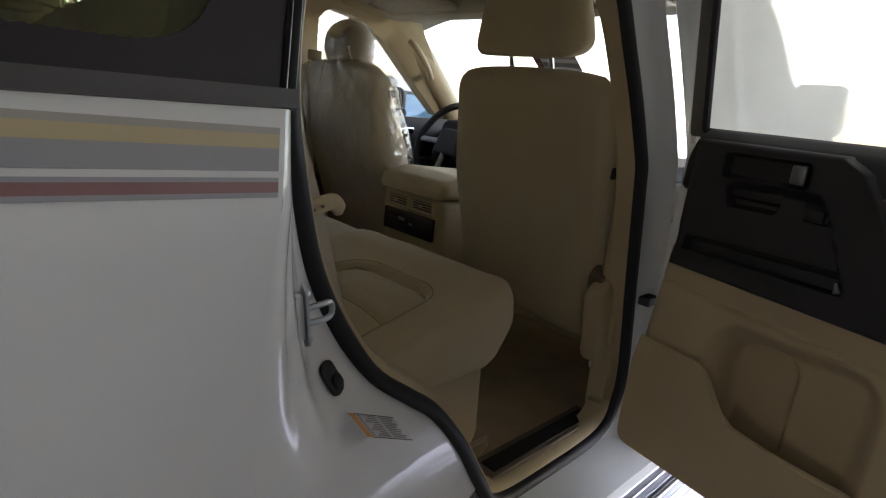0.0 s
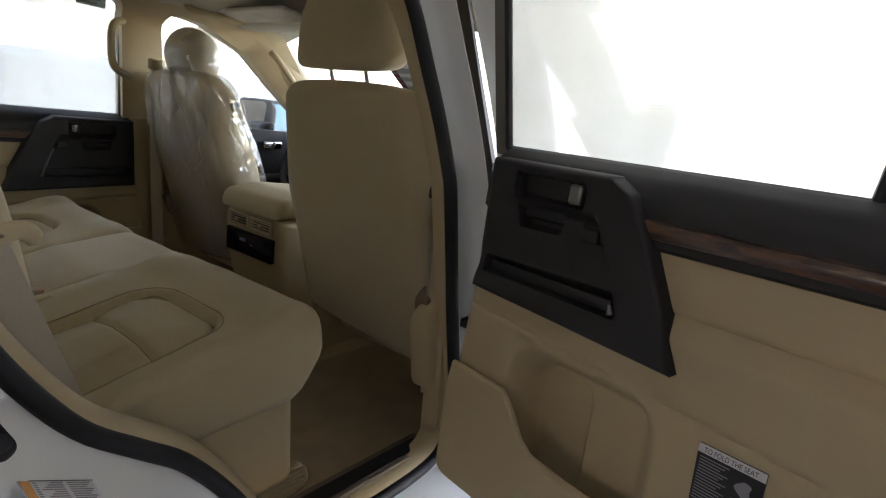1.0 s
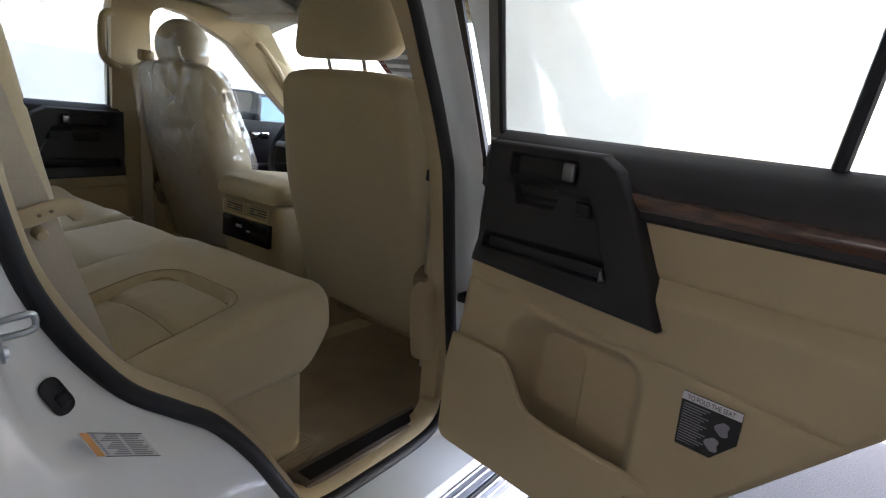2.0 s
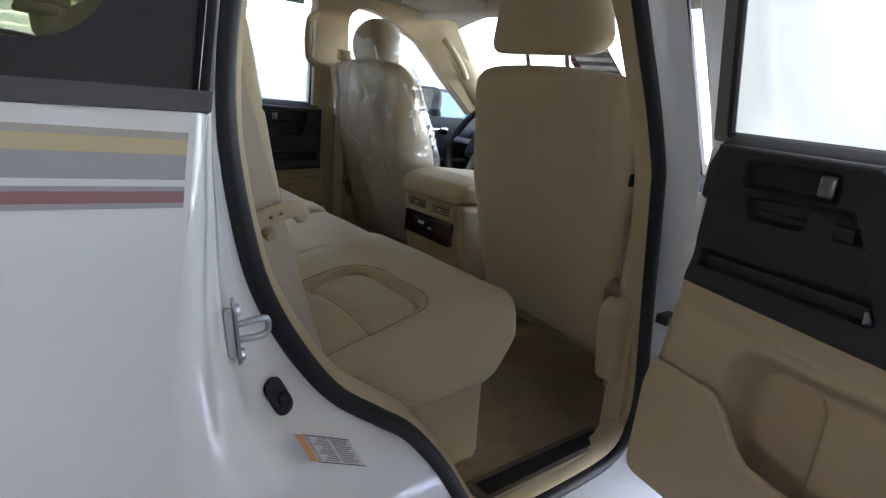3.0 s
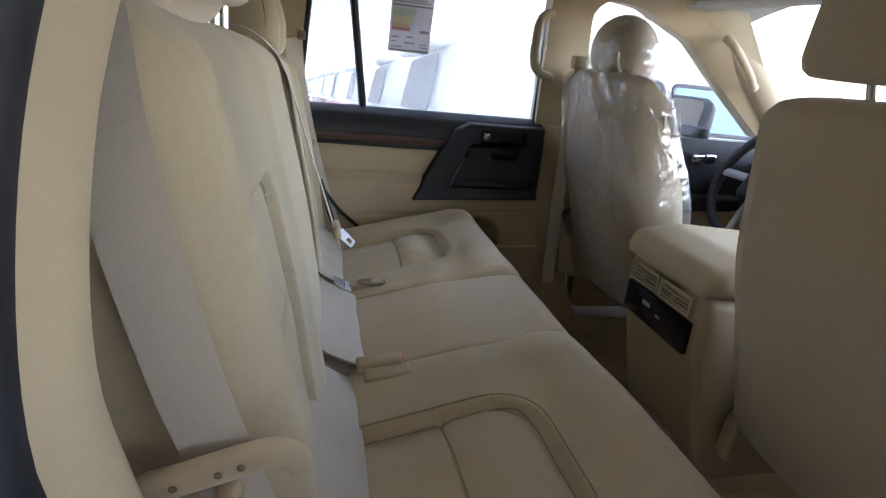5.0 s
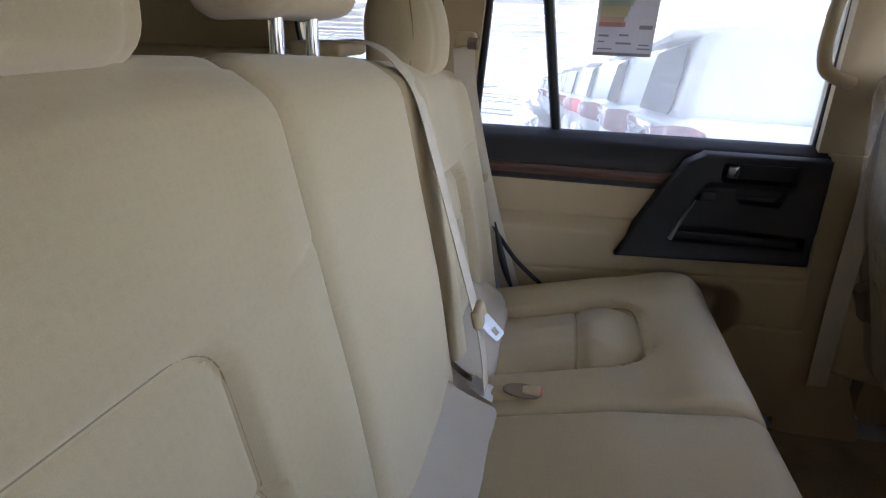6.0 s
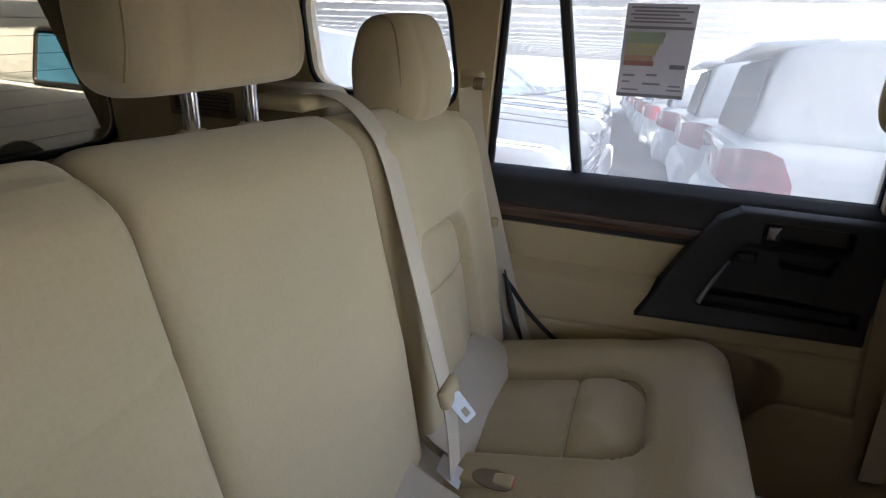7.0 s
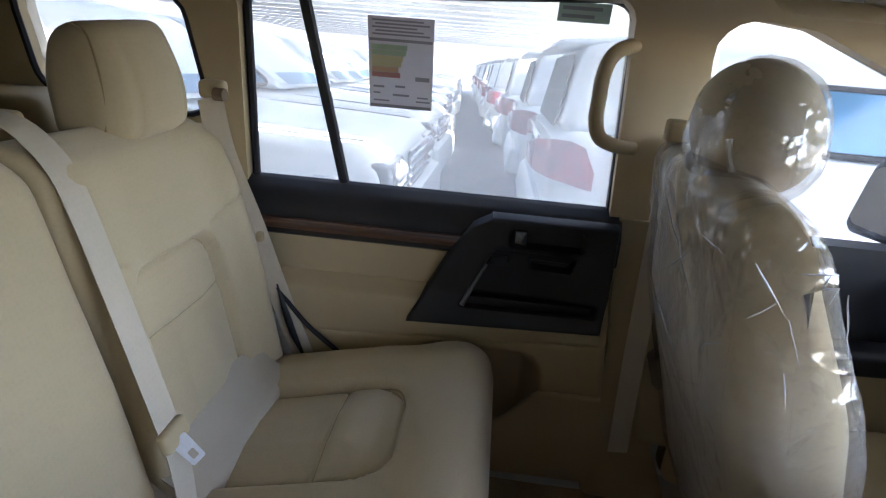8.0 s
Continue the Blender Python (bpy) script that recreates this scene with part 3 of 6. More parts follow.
part("right_rear_side_trim", plate(fillet([(-1.40, 0.60), (-0.05, 0.60), (-0.13, 0.86), (-0.29, 1.05), (-0.335, 1.25), (-0.33, 1.74), (-1.40, 1.74)], 0.02), [fillet([(-0.43, 1.37), (-1.34, 1.37), (-1.34, 1.665), (-0.41, 1.665)], 0.07)], lambda x, z: -(glass_y(z) - 0.06), 0.03), TRIM, car, "beige rear side trim")

# quarter panel with stripes, sill strip and privacy glass
def flank_y(x, z):
    return -(0.922 - 0.30 * min(max(z - 1.25, 0.0), 0.095) - 0.18 * max(0.0, z - 1.345) - 0.045 * max(0.0, (1.12 - z) / 0.3) ** 2 * 0.5 - 0.02 * max(0.0, -0.6 - x))


EDGE = smooth_line([(-0.305, 1.76), (-0.340, 1.60), (-0.360, 1.45), (-0.376, 1.34), (-0.389, 1.26), (-0.403, 1.14), (-0.409, 1.0), (-0.402, 0.90), (-0.375, 0.80), (-0.31, 0.70), (-0.21, 0.58), (-0.14, 0.50)], 0.03)
EDGE_Z, EDGE_X = [p.y for p in reversed(EDGE)], [p.x for p in reversed(EDGE)]


def edge_x(z):
    return float(np.interp(z, EDGE_Z, EDGE_X))


def band(z0, z1, rise, proud, x_end=-1.65, nx=24, start=-0.006):
    """A piece of the flank between two heights at the doorway, which climb by rise on the way to the back."""
    rows = []
    for j in range(5):
        z = z0 + (z1 - z0) * j / 4
        xs = edge_x(z) + start
        rows.append([(xs + (x_end - xs) * k / nx, flank_y(xs + (x_end - xs) * k / nx, z) - proud, z + rise * (xs + (x_end - xs) * k / nx + 0.4)) for k in range(nx + 1)])
    return loft(rows)


# the jamb between the seal and the quarter panel's edge: u runs up the doorway, t from the seal outwards
SEAL_BACK = spread([p for p in SEAL if p.x < 0.13 and (p.y < 1.69)], 0.02, closed=False)
SEAL_BACK = SEAL_BACK if SEAL_BACK[0].y < SEAL_BACK[-1].y else SEAL_BACK[::-1]
EDGE_UP = [Vector((p.x, p.y)) for p in reversed(EDGE)]


def along(line, u):
    k = u * (len(line) - 1)
    i = min(int(k), len(line) - 2)
    return line[i].lerp(line[i + 1], k - i)


JAMB_T = (0.0, 0.25, 0.40, 0.48, 0.52, 0.56, 0.62, 0.68, 0.72, 0.76, 0.80, 0.86, 0.92, 0.96, 1.0)
JAMB_Y = (0.0, 0.12, 0.28, 0.44, 0.56, 0.61, 0.64, 0.70, 0.78, 0.86, 0.91, 0.96, 0.988, 0.997, 1.0)


def jamb(u, t):
    a, b = along(SEAL_BACK, u), along(EDGE_UP, u)
    q = a.lerp(b, t)
    ya, yb = seal_y(a.y) - 0.006, flank_y(b.x, b.y)
    low = min(max((0.43 - u) / 0.10, 0), 1)
    k = (1 - low) * float(np.interp(t, JAMB_T, JAMB_Y)) + low * (1 - (1 - t) ** 2.4)
    return Vector((q.x, ya + (yb - ya) * k, q.y))


def jamb_normal(u, t):
    n = (jamb(u + 0.01, t) - jamb(u - 0.01, t)).cross(jamb(u, t + 0.02) - jamb(u, t - 0.02)).normalized()
    return n if n.x - n.y > 0 else -n


part("rear_jamb", thicken(loft([[jamb(i / 60, t) for i in range(61)] for t in [k / 36 for k in range(37)]]), 0.003), PAINT, car, "white painted rear door jamb", sharp=60)

rows = []
for j in range(41):
    z = 0.50 + (1.343 - 0.50) * j / 40
    xs = edge_x(z)
    rows.append([(xs + (-1.65 - xs) * (k / 24), flank_y(xs + (-1.65 - xs) * k / 24, z), z) for k in range(25)])
part("quarter_panel", thicken(loft(rows), 0.004), PAINT, car, "white painted quarter panel")
for name, z0, z1, mat in (("taupe_stripe", 1.3136, 1.3200, STRIPE_TAUPE), ("gold_stripe", 1.3008, 1.3136, STRIPE_GOLD), ("grey_stripe", 1.2800, 1.3008, STRIPE_GREY),
                          ("thin_grey_stripe", 1.2700, 1.2740, STRIPE_GREY), ("maroon_stripe", 1.2605, 1.2700, STRIPE_RED), ("lower_grey_stripe", 1.2560, 1.2605, STRIPE_GREY)):
    part(name, thicken(band(z0, z1, -0.02, 0.0015), 0.0008), mat, car)
part("window_sill_strip", thicken(band(1.339, 1.357, 0.008, 0.006, start=0.011), 0.012), STRIP, car, "black sill strip under the window")
rows = [[(edge_x(z) + 0.008 + (-1.62 - edge_x(z)) * k / 20, flank_y(edge_x(z), z) + 0.012, z) for k in range(21)] for z in [1.353 + 0.04 * j for j in range(10)]]
side_glass = part("side_window", thicken(loft(rows), 0.004), TINTED, car, "dark privacy glass")
side_glass.visible_shadow = False
frit_outer = [(edge_x(z) + 0.006, z) for z in [1.353 + 0.02 * j for j in range(20)]] + [(-1.60, 1.738), (-1.60, 1.353)]
frit_hole = fillet([(-0.436, 1.384), (-1.52, 1.384), (-1.52, 1.70), (-0.425, 1.70)], 0.085, 16)
frit_hole = spread(frit_hole, 0.006)
frit_hole = [p + Vector((0.0009 * (1 if k % 2 else -1), 0.0009 * (1 if k % 2 else -1))) for k, p in enumerate(frit_hole)]
part("window_frit", plate(frit_outer, [frit_hole], lambda x, z: flank_y(-0.4, z) + 0.006, 0.002), FRIT, car, "black printed window border")
post = [1.352 + 0.02 * j for j in range(21)]
part("window_post", thicken(loft([[(edge_x(z) + d, flank_y(-0.4, z) + h, z) for z in post] for d, h in ((-0.004, 0.004), (0.002, -0.001), (0.009, -0.001), (0.013, 0.004), (0.014, 0.020))]), 0.003), RUBBER, car, "black window edge")

# centre pillar, front doorway and front door skin on the right
pil = fillet([(0.645, 0.60), (0.74, 0.60), (0.73, 1.0), (0.68, 1.30), (0.62, 1.55), (0.54, 1.70), (0.490, 1.70), (0.545, 1.47), (0.578, 1.331), (0.604, 1.174), (0.612, 0.986), (0.634, 0.79)], 0.02)
part("right_centre_pillar", plate(pil, [], lambda x, z: -(glass_y(z) - 0.035), 0.05), TRIM, car, "beige centre pillar trim")
rows, garnish = [], []
for j in range(25):
    z = 0.56 + 1.14 * j / 24
    x0 = 0.70 - 0.11 * max(0.0, (z - 0.95)) - 0.30 * max(0.0, z - 1.25) ** 1.5
    y0 = -(0.875 - max(z - 1.27, 0) * 0.17)
    rows.append([tuple(p) for p in smooth_line([(x0, y0, z), (x0 + 0.022, y0 - 0.012, z), (x0 + 0.038, y0 - 0.040, z), (x0 + 0.050, y0 - 0.066, z), (x0 + 0.068, y0 - 0.078, z)], 0.008)][:12] + [(x0 + (0.30 if z < 1.26 else 0.075), y0 - 0.076, z)])
    garnish.append([(x0 + 0.064, y0 - 0.070, z), (x0 + 0.068, y0 - 0.086, z), (x0 + 0.092, y0 - 0.090, z), (x0 + 0.118, y0 - 0.088, z)])
part("right_centre_pillar_skin", thicken(loft(rows), 0.004), PAINT, car, "white painted centre pillar")
part("pillar_garnish", thicken(loft([g for g in garnish if g[0][2] > 1.25]), 0.003), BLACK, car, "black front door pillar garnish")
rows = [[(x, -(0.945 - 0.04 * abs(z - 0.95)), z) for x in [0.82 + 0.12 * k for k in range(8)]] for z in [0.52 + 0.0753 * j for j in range(11)]]
part("front_door_skin", thicken(loft(rows), 0.01), PAINT, car, "white painted front door")
rows = [[(x, -(0.945 - 0.04 * abs(z - 0.95)), z) for x in [1.66 + 0.2 * k for k in range(8)]] for z in [0.55 + 0.06 * j for j in range(10)]]
part("front_wing", thicken(loft(rows), 0.01), PAINT, car, "white painted front wing")
bm = plate(fillet([(0.709, 1.266), (1.55, 1.262), (1.10, 1.69), (0.613, 1.72)], [0.01, 0.01, 0.1, 0.03]), [fillet([(0.722, 1.287), (1.47, 1.283), (1.05, 1.665), (0.628, 1.692)], [0.01, 0.01, 0.1, 0.03])], lambda x, z: glass_y(z) - 0.03, 0.03)
part("front_window_frame", bm, BLACK, car, "black front window frame", m=FLIP)
glazing("front_window", FRONT_WINDOW, -1, FRONT_GLASS, car, "clear front door window")
glazing("front_window", FRONT_WINDOW, 1, FRONT_GLASS, car, "clear front door window")
for s in (1, -1):
    rail = smooth_line([(0.60, s * 0.70, 1.72), (0.8, s * 0.70, 1.725), (1.0, s * 0.70, 1.71)], 0.05)
    part("side_rail_trim", tube(rail, 0.03, 8), TRIM, car)
bm = loft([[(1.72 + 0.14 * j, -0.86 + 1.72 * k / 12, 1.17 - 0.01 * j - 0.08 * abs(2 * k / 12 - 1) ** 4 + 0.012 * math.cos(k * math.pi / 3)) for k in range(13)] for j in range(12)])
part("bonnet", thicken(bm, 0.01), PAINT, car, "white painted bonnet")

# right side step
step = thing("side_step", "ribbed aluminium side step under the open door", "side step")
part("step_body", sweep([(p[0], p[1]) for p in fillet([(0.86, 0.415), (1.07, 0.415), (1.07, 0.455), (0.86, 0.462)], 0.015)], -0.5, 1.7, 0.02, 0.05), ALU, step,
     m=Matrix(((0, 1, 0, 0), (-1, 0, 0, 0), (0, 0, 1, 0), (0, 0, 0, 1))))
for k in range(9):
    part("rib", box((1.7, 0.007, 0.005), (0.6, -0.885 - 0.020 * k, 0.4655 - 0.0007 * k), 0.002, 1), ALU, step)
part("grip_strip", box((1.5, 0.010, 0.006), (0.6, -0.975, 0.4665), 0.002, 1), RUBBER, step, "black rubber grip strip")

# scuff plate and rear heat outlet by the doorway
scuff = thing("scuff_plate", "brown scuff plate with a black inlay on the door sill", "scuff plate")
part("plate_body", box((0.44, 0.070, 0.016), (0.425, -0.752, 0.583), 0.005, 2), surface("taupe_plate", (0.16, 0.12, 0.09), 0.5, bump=0.2), scuff)
part("inlay", box((0.40, 0.042, 0.006), (0.425, -0.755, 0.590), 0.002, 1), BLACK, scuff, "black inlay")

duct = thing("floor_heater_outlet", "tan ribbed heater outlet on the carpet by the doorway", "vent")
half = [(0.275 + 0.095 * math.cos(2 * math.pi * k / 32), -0.61 + 0.075 * math.sin(2 * math.pi * k / 32)) for k in range(32)]
part("base", dome(half, 0.0, 0.016, 0.012), CARPET, duct, m=Matrix(((1, 0, 0, 0), (0, 0, 1, 0), (0, -1, 0, 0.553), (0, 0, 0, 1))))
for k in range(9):
    y = -0.61 - 0.052 + 0.013 * k
    w = 0.095 * math.sqrt(max(1 - ((y + 0.61) / 0.075) ** 2, 0)) - 0.014
    part("rib", box((2 * w, 0.005, 0.004), (0.275, y, 0.570), 0.0015, 1), VINYL, duct)

# ---- rear bench ----
CUSHION = fillet([(-0.17, 0.76), (0.285, 0.785), (0.345, 0.885), (0.325, 0.985), (0.10, 0.955), (-0.17, 0.885)], [0.02, 0.05, 0.07, 0.06, 0.2, 0.02], 7)
LEAN = radians(10.5)
HINGE = Vector((-0.150, 0.0, 0.835))


def back_place(a, y, h):
    """A point of the backrest: a ahead of its face, h up along it."""
    h = h - 0.055 * y * min(max(h / 0.4, 0), 1)
    return Vector((HINGE.x - h * math.sin(LEAN) + a * math.cos(LEAN), y, HINGE.z + h * math.cos(LEAN) + a * math.sin(LEAN)))


def ramp01(v):
    v = min(max(v, 0.0), 1.0)
    return v * v * (3 - 2 * v)


# each outer cushion's inset: its front end, its two sides and its cross seam
INSET = {-1: (0.168, 0.318, 0.622, 0.024), 1: (0.185, 0.275, 0.548, 0.052)}


def outer_cushion(s):
    u1, v0, v1, uc = INSET[s]

    def shape(p):
        if p.z > 0.80:
            u, v = p.x, s * p.y
            d = box_distance(u, v, -0.30, u1, v0, v1, 0.085)
            top = min(max((p.z - 0.84) / 0.05, 0), 1) * ramp01((0.350 - p.x) / 0.07)
            sink = 0.020 * ramp01((0.004 - d) / 0.015) + 0.008 * bump_at(d + 0.010, 0.005)
            if d < 0:
                sink += 0.007 * bump_at(u - uc, 0.0045) - 0.016 * min(max((-d - 0.01) / 0.09, 0), 1)
                if u > uc:
                    sink -= 0.005 * min((u - uc) / 0.02, 1)
            crown = (0.003 if s < 0 else 0.014) * bump_at(v - v1 - 0.06, 0.05) + 0.006 * bump_at(v - 0.215, 0.05) + 0.014 * bump_at(u - 0.245, 0.06)
            p.z += top * (crown - sink)
            if s < 0:
                nose = ramp01((u - 0.17) / 0.14) * ramp01((v - 0.17) / 0.2)
                p.x += 0.011 * nose
                p.z += 0.006 * nose
        p.z += 0.0015 * noise.noise(Vector((p.x * 14, p.y * 14, p.z * 14)))
        return p
    return shape


def mid_cushion(p):
    p.z += 0.004 * (1 - (p.y / 0.157) ** 2) * min(max((p.z - 0.84) / 0.05, 0), 1) + 0.0015 * noise.noise(p * 12)
    return p


bench = thing("rear_bench_seat", "beige fabric rear bench seat with three places", "car seat")
def inset_part(name, bm, label):
    return part(name, bm, FABRIC, bench, label)


inset_part("right_cushion", sweep(CUSHION, -0.695, -0.1585, (0.045, 0.014), 0.0048, 7, outer_cushion(-1)), "cushion with a sewn inset")
inset_part("left_cushion", sweep(CUSHION, 0.1585, 0.695, (0.014, 0.045), 0.0048, 7, outer_cushion(1)), "cushion with a sewn inset")
part("centre_cushion", sweep([(x, z - 0.003) for x, z in CUSHION], -0.1565, 0.1565, 0.012, 0.013, 4, mid_cushion), FABRIC, bench, "plain centre cushion")
part("seat_base", sweep(fillet([(-0.2, 0.56), (0.315, 0.56), (0.300, 0.795), (-0.2, 0.795)], 0.02), -0.655, 0.66, 0.03, 0.03), VINYL, bench, "beige seat base")

BACK = fillet([(-0.125, 0.0), (0.0, 0.0), (0.005, 0.30), (-0.006, 0.610), (-0.06, 0.655), (-0.115, 0.650), (-0.140, 0.3)], [0.02, 0.03, 0.3, 0.05, 0.04, 0.04, 0.3], 7)


def outer_back(s, y_in):
    def shape(p):
        a, h, v = p.x, p.z, s * p.y
        v0, v1 = (0.310, 0.600) if y_in < 0.2 else (0.300, 0.572)
        d = box_distance(h, v, -0.20, 0.468 if y_in < 0.2 else 0.442, v0, v1, 0.055)
        if a > -0.04:
            sink = (0.015 if s < 0 else 0.020) * ramp01((0.004 - d) / (0.022 if s < 0 else 0.012)) + 0.005 * bump_at(d + 0.011, 0.005)
            if d < 0:
                sink -= 0.012 * min(max((-d - 0.01) / 0.08, 0), 1)
                sink += 0.005 * bump_at(h - 0.325, 0.004)
            crown = 0.020 * bump_at(v - 0.660, 0.045) + 0.012 * bump_at(v - y_in - 0.06, 0.05)
            wing = 0.0
            if y_in - 0.01 < v < v0 + 0.01:
                wing = 0.0035 * bump_at(h - 0.456 - 0.17 * (v0 + 0.01 - v), 0.005) * min((v - y_in + 0.01) / 0.04, 1)
            elif v > v1 - 0.01:
                wing = 0.004 * bump_at(h - 0.448 - 0.30 * (v - v1 + 0.01), 0.0035)
            a += crown - sink - wing
        a += 0.0012 * noise.noise(Vector((a * 12, p.y * 12, h * 12)))
        top = 0.018 * max(0.0, (v - 0.52) / 0.18) ** 2 * min(max((h - 0.4) / 0.2, 0), 1)
        return back_place(a, p.y, h - top)
    return shape


def mid_back(p):
    a = p.x + 0.008 * (1 - ((p.y - 0.038) / 0.195) ** 2) * (1 if p.x > -0.05 else 0) + 0.0012 * noise.noise(p * 12)
    return back_place(a, p.y, p.z + 0.004)


inset_part("right_backrest", sweep(BACK, -0.70, -0.1610, (0.045, 0.022), 0.0048, 7, outer_back(-1, 0.161)), "backrest with a sewn inset")
inset_part("left_backrest", sweep(BACK, 0.2365, 0.72, (0.022, 0.045), 0.0048, 7, outer_back(1, 0.2365)), "backrest with a sewn inset")
part("centre_backrest", sweep(BACK, -0.1580, 0.2335, 0.030, 0.013, 5, mid_back), FABRIC, bench, "plain centre backrest")


# cloth cover over the gap behind the centre cushion
COVER = surface("pale_gap_cloth", (0.50, 0.44, 0.345), 0.85, grain=0.04, stain=0.04, grain_size=900, bump=0.2, spec=0.2)
for y0, y1, lift in ((-0.150, 0.165, 0.0),):
    bm = loft([[(x, y0 + (y1 - y0) * k / 8, z + lift + 0.002 * math.sin(k * 1.9)) for x, z in ((-0.176, 0.960), (-0.150, 0.940), (-0.115, 0.924), (-0.086, 0.912), (-0.080, 0.904))] for k in range(9)])
    part("gap_cover", thicken(bm, 0.004), COVER, bench, "taupe cloth gap cover")


# stitched seams along the insets
SEAM = surface("seam_thread", (0.33, 0.26, 0.165), 0.9, grain=0.05, stain=0.05, bump=0.0, spec=0.1)
BACK_FINE = spread(BACK, 0.002)


def rounded(u0, u1, v0, v1, r):
    return spread(fillet([(u0, v0), (u1, v0), (u1, v1), (u0, v1)], r, 8), 0.008)


def top_z(x):
    """The cushion outline's upper side."""
    best = [p for p in CUSHION_FINE if p.y > 0.87]
    return min(best, key=lambda p: abs(p.x - x)).y


def face_x(h):
    """The backrest outline's front side."""
    best = [p for p in BACK_FINE if p.x > -0.04]
    return min(best, key=lambda p: abs(p.y - h)).x


CUSHION_FINE = spread(CUSHION, 0.002)
for s, name in ((-1, "right"), (1, "left")):
    f = outer_cushion(s)
    loop = [p for p in rounded(-0.30, INSET[s][0] - 0.010, INSET[s][1] + 0.010, INSET[s][2] - 0.010, 0.075) if p.x > -0.15]
    cut = max(range(len(loop)), key=lambda k: (loop[k] - loop[k - 1]).length)
    loop = loop[cut:] + loop[:cut]
    cross = [Vector((INSET[s][3], INSET[s][1] + 0.015 + (INSET[s][2] - INSET[s][1] - 0.03) * k / 24)) for k in range(25)]
    for line in (loop, cross):
        pts = [f(Vector((p.x, s * p.y, top_z(p.x)))) + Vector((0, 0, 0.0006)) for p in spread(line, 0.003, closed=False)]
        part("seam", tube(pts, 0.0018, 5, up=(0, 0, 1)), SEAM, bench, "stitched seam")
    if s < 0:
        u1, w0, w1, uc = INSET[s]
        welt = [p for p in rounded(-0.30, u1 + 0.004, w0 - 0.004, w1 + 0.004, 0.088) if p.x > -0.15]
        cut = max(range(len(welt)), key=lambda k: (welt[k] - welt[k - 1]).length)
        pts = [f(Vector((p.x, s * p.y, top_z(p.x)))) + Vector((0, 0, 0.0004)) for p in spread(welt[cut:] + welt[:cut], 0.003, closed=False)]
        part("seam", tube(pts, 0.0013, 5, up=(0, 0, 1)), SEAM, bench, "stitched seam")
    y_in = 0.161 if s < 0 else 0.2365
    v0, v1 = (0.310, 0.600) if s < 0 else (0.300, 0.572)
    g = outer_back(s, y_in)
    loop = [p for p in rounded(-0.20, 0.458 if s < 0 else 0.432, v0 + 0.010, v1 - 0.010, 0.047) if p.x > 0.06]
    cut = max(range(len(loop)), key=lambda k: (loop[k] - loop[k - 1]).length)
    loop = loop[cut:] + loop[:cut]
    cross = [Vector((0.325, v0 + 0.014 + (v1 - v0 - 0.028) * k / 20)) for k in range(21)]
    for line in (loop, cross):
        pts = [g(Vector((face_x(p.x) + 0.0004, s * p.y, p.x))) for p in spread(line, 0.003, closed=False)]
        part("seam", tube(pts, 0.0008, 5, up=(1, 0, 0)), SEAM, bench, "stitched seam")


def headrest_mesh(width, height, thick):
    prof = fillet([(-thick, 0.0), (0.0, 0.0), (0.014, height * 0.45), (-0.012, height), (-thick * 0.75, height), (-thick, height * 0.6)],
                  [0.03, 0.04, 0.2, 0.035, 0.04, 0.15], 6)

    def shape(p):
        p.x += -0.022 * (p.y / (width / 2)) ** 2 + 0.005 * bump_at(abs(p.y) - width / 2 + 0.042, 0.006) * -1
        p.y *= 1 - 0.10 * (p.z / height - 0.3)
        return p
    return sweep(prof, -width / 2, width / 2, 0.04, 0.008, 7, shape)


def headrest(parent, y, lift, size=(0.275, 0.20, 0.115), ahead=0.0, half=0.057, post=-0.065):
    at = back_place(-0.035 + ahead, y, 0.64 + lift)
    m = Matrix.Translation(at) @ Matrix.Rotation(-LEAN * 0.6, 4, "Y")
    rest = part("headrest", headrest_mesh(*size), FABRIC, parent, "beige headrest on chrome posts", m=m)
    width, height, thick = size
    for s in (-1, 1):
        edge = [(-thick * 0.16 - 0.004, 0.015), (-thick * 0.10, height * 0.3), (-thick * 0.08, height * 0.6), (-thick * 0.14, height * 0.9), (-thick * 0.32, height * 0.985)]
        line = smooth_line([Vector((x - 0.022, s * (width / 2 - 0.006) * (1 - 0.10 * (z / height - 0.3)), z)) for x, z in edge], 0.01)
        part("side_seam", tube([m @ p for p in line], 0.0016, 6, up=(1, 0, 0)), SEAM, rest, "stitched side seam")
    for s in (-1, 1):
        base = back_place(post, y + s * half, 0.638)
        top = m @ Vector((-0.05, s * half, 0.03))
        part("post", tube([base, base.lerp(top, 0.5), top], 0.0085, 12), CHROME, rest, "chrome post")
        part("post_guide", tube([base + Vector((0, 0, 0.010)), base + Vector((0, 0, 0.018)), base + Vector((0, 0, 0.022))], 0.021, 14, taper=lambda w: 1 - 0.35 * w), VINYL, rest, "beige post guide")
    return rest


headrest(bench, -0.405, -0.008, (0.30, 0.21, 0.12), ahead=0.02)
headrest(bench, 0.048, 0.056, (0.27, 0.17, 0.10), ahead=0.015, half=0.048, post=-0.085)
headrest(bench, 0.530, -0.020, (0.215, 0.185, 0.12), ahead=0.03)

